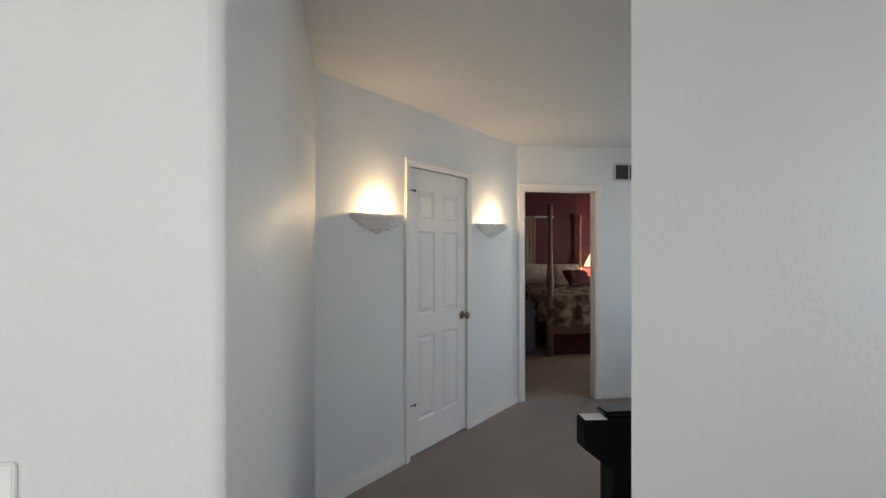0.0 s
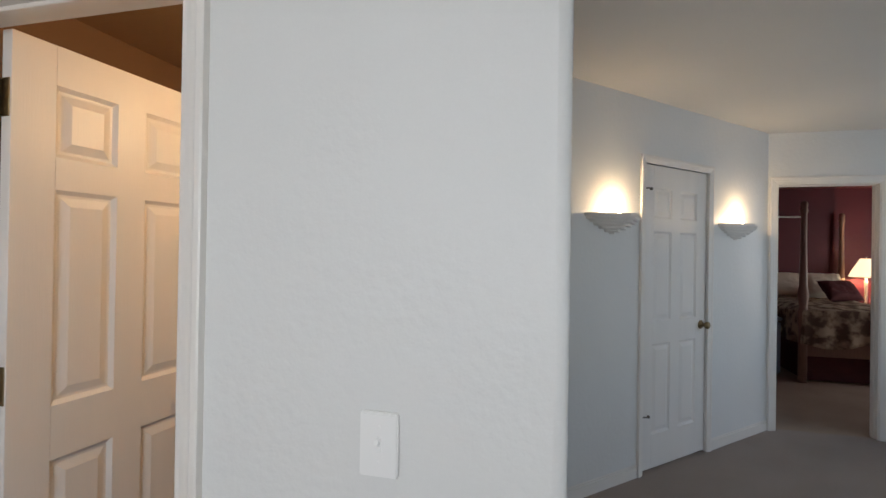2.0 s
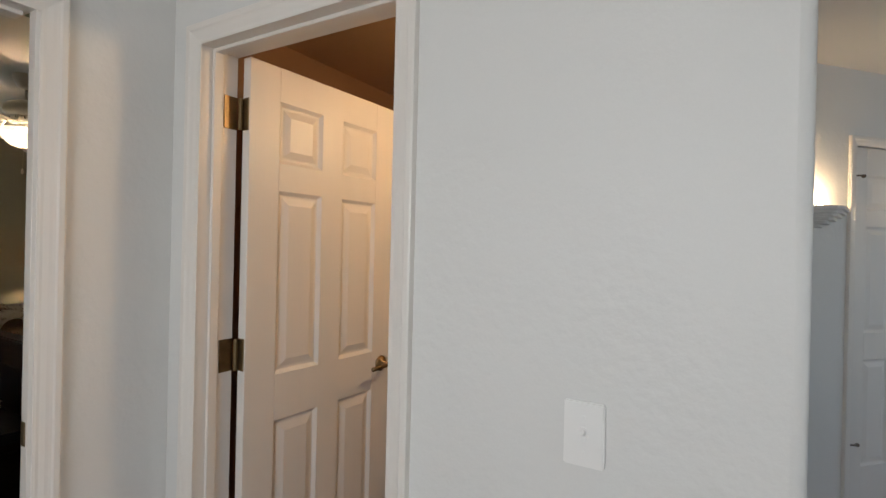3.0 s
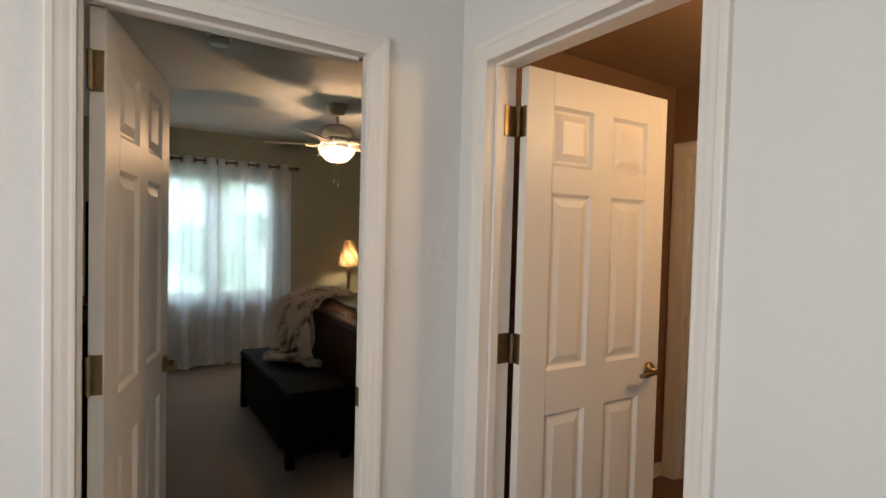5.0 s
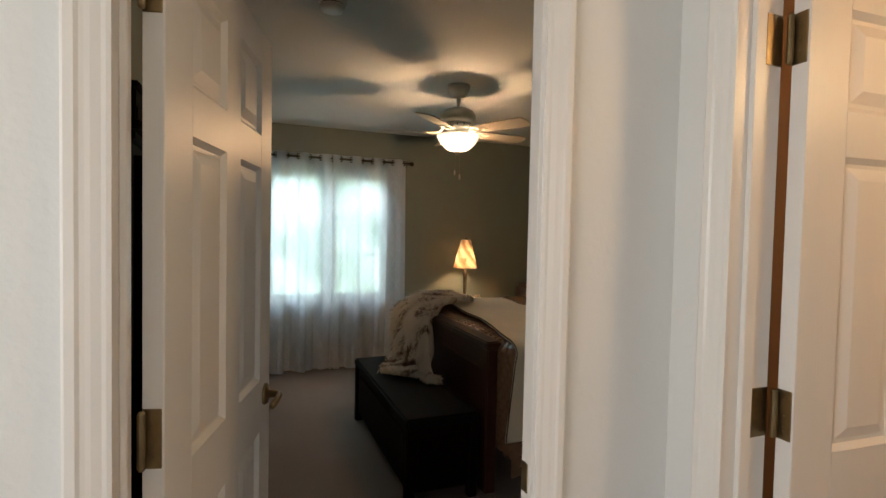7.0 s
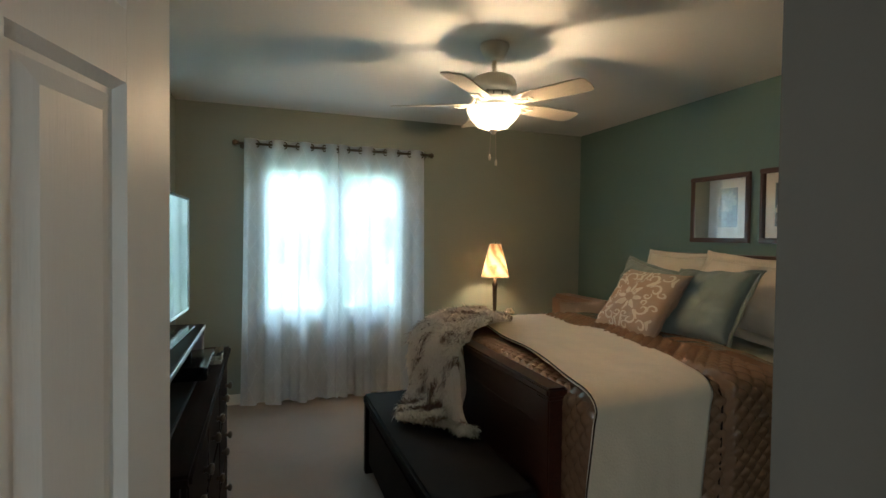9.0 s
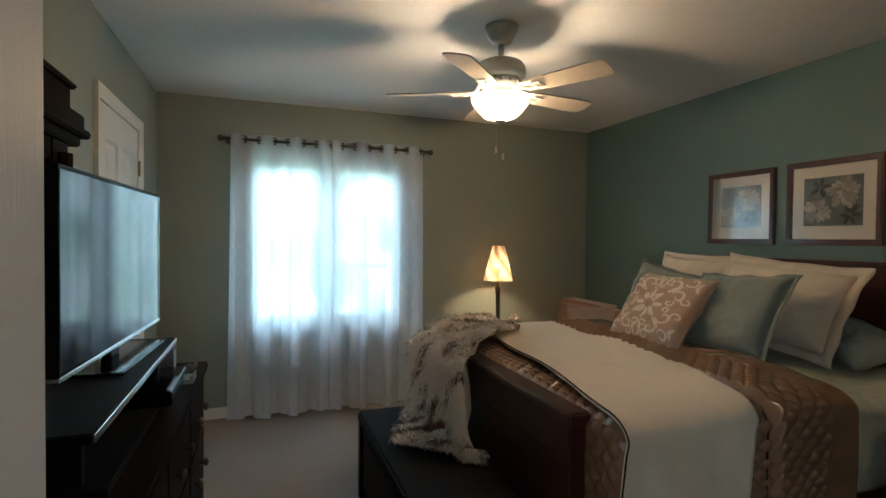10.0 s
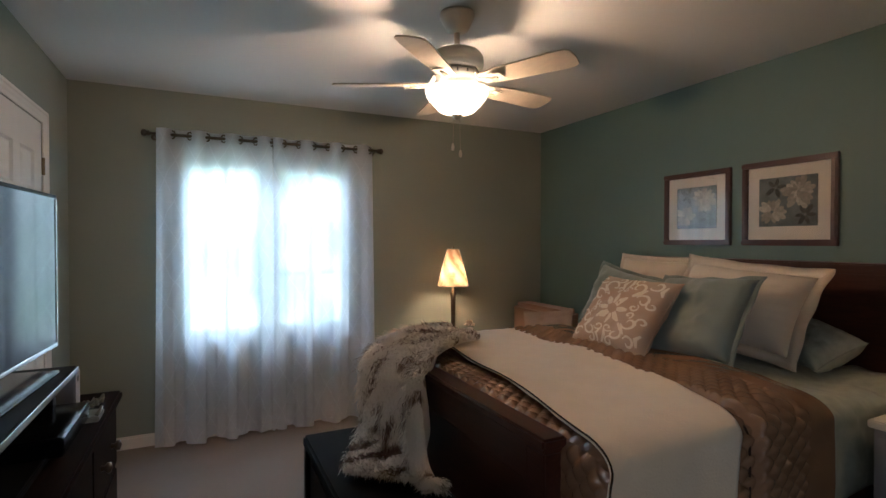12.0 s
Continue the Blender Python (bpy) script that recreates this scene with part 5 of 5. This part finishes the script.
# ---- dresser, television, mirror ----
DX0, DX1 = -4.60, -3.22
dr = thing("dresser", (-3.9, -0.13, 0), "espresso wood dresser with three rows of drawers and round knobs", "dresser")
part("top", boxed(DX0 - 0.02, DX1 + 0.02, -0.376, 0.115, 0.815, 0.845, 0.008), ESPRESSO, dr)
part("body", boxed(DX0, DX1, -0.374, 0.085, 0.08, 0.815, 0.003), ESPRESSO, dr)
part("plinth", boxed(DX0 - 0.01, DX1 + 0.01, -0.374, 0.095, 0.0, 0.08, 0.005), ESPRESSO, dr)
for r, (z0, z1) in enumerate(((0.10, 0.34), (0.355, 0.58), (0.595, 0.80))):
    for c in range(3):
        wdt = (DX1 - DX0 - 0.06) / 3
        x0 = DX0 + 0.03 + c * wdt
        d = part("drawer", boxed(x0 + 0.006, x0 + wdt - 0.006, 0.080, 0.102, z0, z1, 0.005), ESPRESSO, dr)
        for kx in (0.28, 0.72):
            part("knob", lathe(bmesh.new(), [(0, 0), (0.010, 0), (0.007, 0.010), (0.017, 0.018), (0.016, 0.027), (0, 0.032)], (x0 + wdt * kx, 0.101, (z0 + z1) / 2), 14,
                               Matrix.Rotation(radians(-90), 4, "X")), BRONZE, d, "dark metal knob", True)
cn = thing("television_console", (-3.9, -0.12, 0.845), "low black riser on the dresser, highlight strip along its front edge", "stand")
part("top", boxed(-4.385, -3.36, -0.27, 0.02, 0.978, 1.0, 0.003), BLACK, cn)
# bright strip put in for the highlight on the riser's front edge
part("edge_highlight", boxed(-4.385, -3.36, 0.0202, 0.0245, 0.980, 0.998, 0.001, 1), SILVER, cn)
part("base", boxed(-4.36, -3.40, -0.27, 0.035, 0.8455, 0.865, 0.003), BLACK, cn)
for x in (-4.30, -3.46):
    part("support", boxed(x, x + 0.03, -0.26, -0.02, 0.865, 0.978, 0.002, 1), BLACK, cn)
tv = thing("television", (-4.05, -0.085, 1.0), "flat-screen television, switched off, reflecting the window", "television")
mt = Matrix.Translation((-4.512, -0.060, 0)) @ Matrix.Rotation(math.atan2(-0.049, 0.927), 4, "Z")
part("screen", moved(boxed(0.010, 0.918, -0.003, 0.0005, 1.060, 1.550), mt), SCREEN, tv)
for x0, x1, z0, z1 in ((0, 0.928, 1.550, 1.561), (0, 0.928, 1.047, 1.060), (0, 0.010, 1.06, 1.55), (0.918, 0.928, 1.06, 1.55)):
    part("bezel", moved(boxed(x0, x1, -0.03, 0.003, z0, z1, 0.002, 1), mt), SILVER if z1 - z0 > 0.012 and z1 < 1.1 or x1 < 0.02 else BLACK, tv)
part("back_shell", moved(boxed(0.006, 0.922, -0.045, -0.003, 1.05, 1.556, 0.008), mt), BLACK, tv)
part("neck", moved(boxed(0.42, 0.50, -0.05, -0.02, 1.01, 1.06, 0.004), mt), BLACK, tv)
part("foot", moved(boxed(0.22, 0.70, -0.10, 0.07, 1.0005, 1.012, 0.004), mt), GLOSS_BLACK, tv)
sb = tagged(part("game_console", boxed(-4.25, -3.93, -0.10, 0.075, 0.866, 0.915, 0.004), GLOSS_BLACK), "flat black media player on the riser base", "media player")
gb = thing("small_speaker", (-4.44, -0.02, 0.845), "small grey box speaker with a round hole, on the dresser", "speaker")
part("box", boxed(-4.475, -4.405, -0.06, 0.01, 0.8455, 0.972, 0.004), GREY_BOX, gb)
part("port", lathe(bmesh.new(), [(0, 0), (0.010, 0), (0.010, 0.001), (0, 0.001)], (-4.44, 0.0101, 0.945), 16, Matrix.Rotation(radians(-90), 4, "X")), DARK, gb)
dc = thing("silver_ornament", (-4.30, 0.06, 0.845), "small tarnished silver ornament on the dresser", "ornament")
bm = bmesh.new()
rng = random.Random(2)
for k in range(9):
    c = Vector((-4.33 + rng.uniform(0, 0.07), 0.045 + rng.uniform(0, 0.045), 0.862 + rng.uniform(0, 0.03)))
    tube(bm, [c, c + Vector((rng.uniform(-0.02, 0.02), rng.uniform(-0.02, 0.02), 0.02)), c + Vector((rng.uniform(-0.03, 0.03), rng.uniform(-0.02, 0.02), 0.005))], 0.005, 6)
part("filigree", bm, SILVER_DECOR, dc, smooth=True)
part("base", boxed(-4.345, -4.25, 0.035, 0.098, 0.8455, 0.862, 0.003), SILVER_DECOR, dc)
mr = thing("dresser_mirror", (-3.9, -0.36, 0.845), "dresser mirror in a dark wooden frame with a stepped crown", "mirror")
part("glass", boxed(-4.25, -3.45, -0.356, -0.350, 0.92, 1.66), MIRROR, mr)
part("backboard", boxed(-4.37, -3.30, -0.386, -0.358, 0.846, 1.74), ESPRESSO, mr)
for x0, x1 in ((-4.375, -4.22), (-3.47, -3.285)):
    bm = boxed(x0, x1, -0.372, -0.325, 0.846, 1.73, 0.008)
    tube(bm, [((x0 + x1) / 2, -0.322, 0.90), ((x0 + x1) / 2, -0.318, 1.68)], 0.03, 10)
    part("post", bm, ESPRESSO, mr)
part("bottom_rail", boxed(-4.24, -3.47, -0.37, -0.33, 0.846, 0.93, 0.005), ESPRESSO, mr)
part("top_rail", boxed(-4.24, -3.47, -0.37, -0.33, 1.65, 1.73, 0.005), ESPRESSO, mr)
for x0, x1, y, z0, z1 in ((-4.42, -3.22, -0.30, 1.72, 1.755), (-4.45, -3.19, -0.275, 1.755, 1.785), (-4.43, -3.21, -0.29, 1.785, 1.84), (-4.35, -3.29, -0.31, 1.84, 1.92), (-4.37, -3.27, -0.295, 1.92, 1.94)):
    part("crown", boxed(x0, x1, -0.386, y, z0, z1, 0.006), ESPRESSO, mr)

# ---- lamp corner ----
ns = thing("side_table", (-6.1, 2.24, 0), "small dark side table by the bedroom window", "table")
part("top", boxed(-6.335, -5.90, 2.02, 2.48, 0.60, 0.63, 0.006), CHERRY, ns)
part("shelf", boxed(-6.31, -5.925, 2.045, 2.455, 0.20, 0.22, 0.003), CHERRY, ns)
for x in (-6.32, -5.95):
    for y in (2.035, 2.43):
        part("leg", boxed(x, x + 0.035, y, y + 0.035, 0, 0.60, 0.003), CHERRY, ns)


def table_lamp(x, y, z, zs, h, r0, r1, label, stem, shade_mat):
    ob = thing("table_lamp", (x, y, z), label, "lamp")
    part("base", lathe(bmesh.new(), [(0, 0), (0.075, 0), (0.075, 0.012), (0.05, 0.025), (0.022, 0.04), (0, 0.04)], (x, y, z), 24), stem, ob, smooth=True)
    part("stem", lathe(bmesh.new(), [(0.018, 0.035), (0.026, 0.06), (0.015, 0.08), (0.019, 0.2), (0.022, zs - z - 0.09), (0.027, zs - z - 0.065), (0.016, zs - z - 0.05), (0.012, zs - z + 0.02), (0, zs - z + 0.02)], (x, y, z), 18), stem, ob, smooth=True)
    part("shade", lathe(bmesh.new(), [(r0, 0), (r0 * 0.93 + r1 * 0.07, h * 0.1), (r0 * 0.55 + r1 * 0.45, h * 0.5), (r1, h)], (x, y, zs), 40), shade_mat, ob, "glowing fabric shade", True)
    part("shade_rim", tube(bmesh.new(), [(x + r0 * math.cos(a), y + r0 * math.sin(a), zs) for a in [i * math.pi / 16 for i in range(33)]], 0.003, 6), stem, ob)
    part("finial", lathe(bmesh.new(), [(0, 0), (0.006, 0), (0.004, 0.01), (0.009, 0.018), (0, 0.028)], (x, y, zs + h), 12), stem, ob, smooth=True)
    return ob


def open_shade(ob):
    """Takes the end caps off a lamp shade."""
    for c in ob.children:
        if c.name.startswith("shade") and "rim" not in c.name:
            b = bmesh.new()
            b.from_mesh(c.data)
            bmesh.ops.delete(b, geom=[f for f in b.faces if len(f.verts) > 4], context="FACES_ONLY")
            b.to_mesh(c.data)
            b.free()


open_shade(table_lamp(-6.10, 2.258, 0.63, 1.038, 0.30, 0.126, 0.050, "lit table lamp with a swirled amber shade and dark bronze stem", BRONZE, LAMP_SHADE))
fl = thing("flower_vase", (-6.0, 2.38, 0.63), "small white flower in a pale vase beside the lamp", "flower")
part("vase", lathe(bmesh.new(), [(0, 0), (0.022, 0), (0.03, 0.03), (0.018, 0.06), (0.02, 0.07), (0, 0.07)], (-6.0, 2.36, 0.63), 18), CERAMIC, fl, smooth=True)
bm = bmesh.new()
rng = random.Random(5)
for k in range(26):
    a, e = rng.uniform(0, 6.28), rng.uniform(0, 1.3)
    d = Vector((math.cos(a) * math.cos(e), math.sin(a) * math.cos(e), math.sin(e)))
    s = d.orthogonal().normalized() * 0.016
    c = Vector((-6.0, 2.36, 0.715))
    vs = [bm.verts.new(c + d * 0.012), bm.verts.new(c + d * 0.032 + s), bm.verts.new(c + d * 0.050), bm.verts.new(c + d * 0.032 - s)]
    bm.faces.new(vs)
part("bloom", bm, FLOWER, fl, "white petals")
ac = thing("armchair", (-5.95, 2.85, 0), "tan suede armchair in the corner of the bedroom", "armchair")
part("backrest", boxed(-6.32, -5.62, 2.98, 3.20, 0.25, 0.845, 0.04, 3), TAN_CHAIR, ac)
part("seat", boxed(-6.22, -5.72, 2.55, 3.0, 0.2, 0.44, 0.04, 3), TAN_CHAIR, ac)
for x in (-6.33, -5.72):
    part("armrest", boxed(x, x + 0.12, 2.53, 3.1, 0.12, 0.60, 0.03, 3), TAN_CHAIR, ac)
for x in (-6.28, -5.70):
    for y in (2.58, 3.12):
        part("leg", boxed(x, x + 0.04, y, y + 0.04, 0, 0.14, 0.003), CHERRY, ac)
pillow("chair_cushion", (-5.62, 2.86, 0.46), (14, -8, 25), 0.44, 0.40, 0.14, mat("rose_beige_fabric", (0.42, 0.30, 0.24), 0.85, fine=0.1, bump=0.2), "rose beige cushion standing on the armchair", 0, 21, "")

nt = thing("nightstand", (-3.15, 2.8, 0), "painted nightstand with a pale top beside the bed", "nightstand")
part("top", boxed(-3.375, -2.93, 2.58, 3.03, 0.725, 0.755, 0.005), MAT_BOARD, nt)
part("body", boxed(-3.36, -2.945, 2.595, 3.02, 0.08, 0.725, 0.004), GREY_BOX, nt)
part("drawer", boxed(-3.34, -2.965, 2.582, 2.596, 0.50, 0.70, 0.003), GREY_BOX, nt)
part("drawer", boxed(-3.34, -2.965, 2.582, 2.596, 0.28, 0.48, 0.003), GREY_BOX, nt)
for x in (-3.35, -2.99):
    for y in (2.60, 2.98):
        part("leg", boxed(x, x + 0.035, y, y + 0.035, 0, 0.08), GREY_BOX, nt)

open_shade(table_lamp(-3.13, 2.82, 0.755, 1.17, 0.30, 0.126, 0.050, "lit table lamp with a swirled amber shade on the nightstand", BRONZE, LAMP_SHADE))

# ---- guest bedroom ----
gb2 = thing("four_poster_bed", (2.9, 7.6, 0), "bleached pine four-poster bed with a dark maroon bed skirt", "bed")
PROFILE = [(0, 0), (0.045, 0), (0.045, 0.62), (0.055, 0.66), (0.055, 0.80), (0.04, 0.86), (0.058, 1.0), (0.042, 1.1), (0.032, 1.5), (0.030, 1.93), (0.044, 1.96), (0.030, 1.99), (0.040, 2.03), (0.030, 2.06), (0, 2.075)]
for x, y in ((2.12, 6.72), (3.32, 6.72), (2.12, 8.60), (3.32, 8.60)):
    part("post", lathe(bmesh.new(), PROFILE, (x, y, 0), 18), PINE, gb2, smooth=True)
part("footboard", boxed(2.12, 3.32, 6.70, 6.74, 0.30, 0.55, 0.01), PINE, gb2)
part("headboard", boxed(2.12, 3.32, 8.58, 8.62, 0.40, 1.15, 0.02), PINE, gb2)
part("bed_skirt", boxed(2.16, 3.28, 6.77, 8.56, 0.02, 0.44), MAROON, gb2, "maroon bed skirt")
gq = thing("floral_bedspread", (2.92, 7.6, 0.5), "floral bedspread over the four-poster bed", "bedspread")
part("cloth", surf(bmesh.new(), lambda u, v: Vector((2.10 + 1.24 * u, 6.66 + 1.92 * v, 0.86 - 0.10 * (2 * u - 1) ** 8 - 0.06 * (1 - v) ** 8 + 0.025 * noise.noise(Vector((u * 7, v * 7, 0))))), 50, 50), FLORAL, gq, smooth=True, solid=0.06)
part("front_drop", surf(bmesh.new(), lambda u, v: Vector((2.10 + 1.24 * u, 6.655 - 0.02 * v + 0.02 * math.sin(u * 30) * v, 0.83 - 0.38 * v - 0.05 * math.sin(u * 7) * v)), 60, 12), FLORAL, gq, smooth=True, solid=0.015)
part("side_drop", surf(bmesh.new(), lambda u, v: Vector((2.095 - 0.02 * v + 0.02 * math.sin(u * 30) * v, 6.66 + 1.9 * u, 0.80 - 0.36 * v)), 60, 12), FLORAL, gq, smooth=True, solid=0.015)
pillow("bed_pillow", (2.48, 8.25, 0.87), (40, 0, 0), 0.56, 0.42, 0.20, CREAM, "cream pillow on the four-poster bed", 0, 31, "guest pillows")
pillow("bed_pillow", (2.98, 8.2, 0.87), (40, 0, 0), 0.52, 0.42, 0.20, CREAM, "cream pillow on the four-poster bed", 0, 32, "guest pillows")
pillow("red_cushion", (3.02, 7.75, 0.87), (45, 0, 15), 0.46, 0.34, 0.16, MAROON, "maroon cushion on the floral bedspread", 0, 33, "guest pillows")
hp = thing("laundry_hamper", (1.84, 7.2, 0), "blue-grey fabric hamper beside the four-poster bed", "hamper")
part("body", boxed(1.62, 2.00, 6.98, 7.40, 0, 0.66, 0.03, 3), BLUE_GREY, hp)
part("lid", boxed(1.61, 2.01, 6.97, 7.41, 0.66, 0.70, 0.012), BLUE_GREY, hp)
gt = thing("guest_side_table", (3.55, 8.3, 0), "dark side table under the guest lamp", "table")
part("top", boxed(3.40, 3.80, 8.2, 8.65, 0.66, 0.70, 0.005), CHERRY, gt)
for x in (3.42, 3.74):
    for y in (8.22, 8.59):
        part("leg", boxed(x, x + 0.04, y, y + 0.04, 0, 0.66), CHERRY, gt)
open_shade(table_lamp(3.54, 8.42, 0.70, 1.16, 0.26, 0.20, 0.07, "lit white lamp with a pale cone shade", CERAMIC, mat("pale_lamp_shade", (0.8, 0.7, 0.5), 0.8, emit=1.6, emit_colour=(1.0, 0.72, 0.42))))
wg = thing("guest_window", (2.15, 8.75, 0.8), "white framed window behind the guest curtains", "window", kind="structure")
for x0, x1, z0, z1 in ((1.80, 1.84, 0.8, 2.0), (2.46, 2.50, 0.8, 2.0), (1.84, 2.46, 0.8, 0.84), (1.84, 2.46, 1.96, 2.0), (1.84, 2.46, 1.38, 1.42)):
    part("frame", boxed(x0, x1, 8.72, 8.77, z0, z1), TRIM, wg)
gc = thing("guest_curtain", (2.2, 8.6, 0.05), "cream curtain panels on a white rod", "curtain")
part("rod", tube(bmesh.new(), [(1.62, 8.60, 2.02), (2.85, 8.60, 2.02)], 0.012, 10), TRIM, gc)
for x0, x1 in ((1.70, 1.98), (2.25, 2.52)):
    part("panel", surf(bmesh.new(), lambda u, v: Vector((x0 + (x1 - x0) * u, 8.60 + 0.03 * math.sin(u * 26), 0.05 + 1.98 * v)), 60, 10), CREAM, gc, smooth=True, solid=0.006)
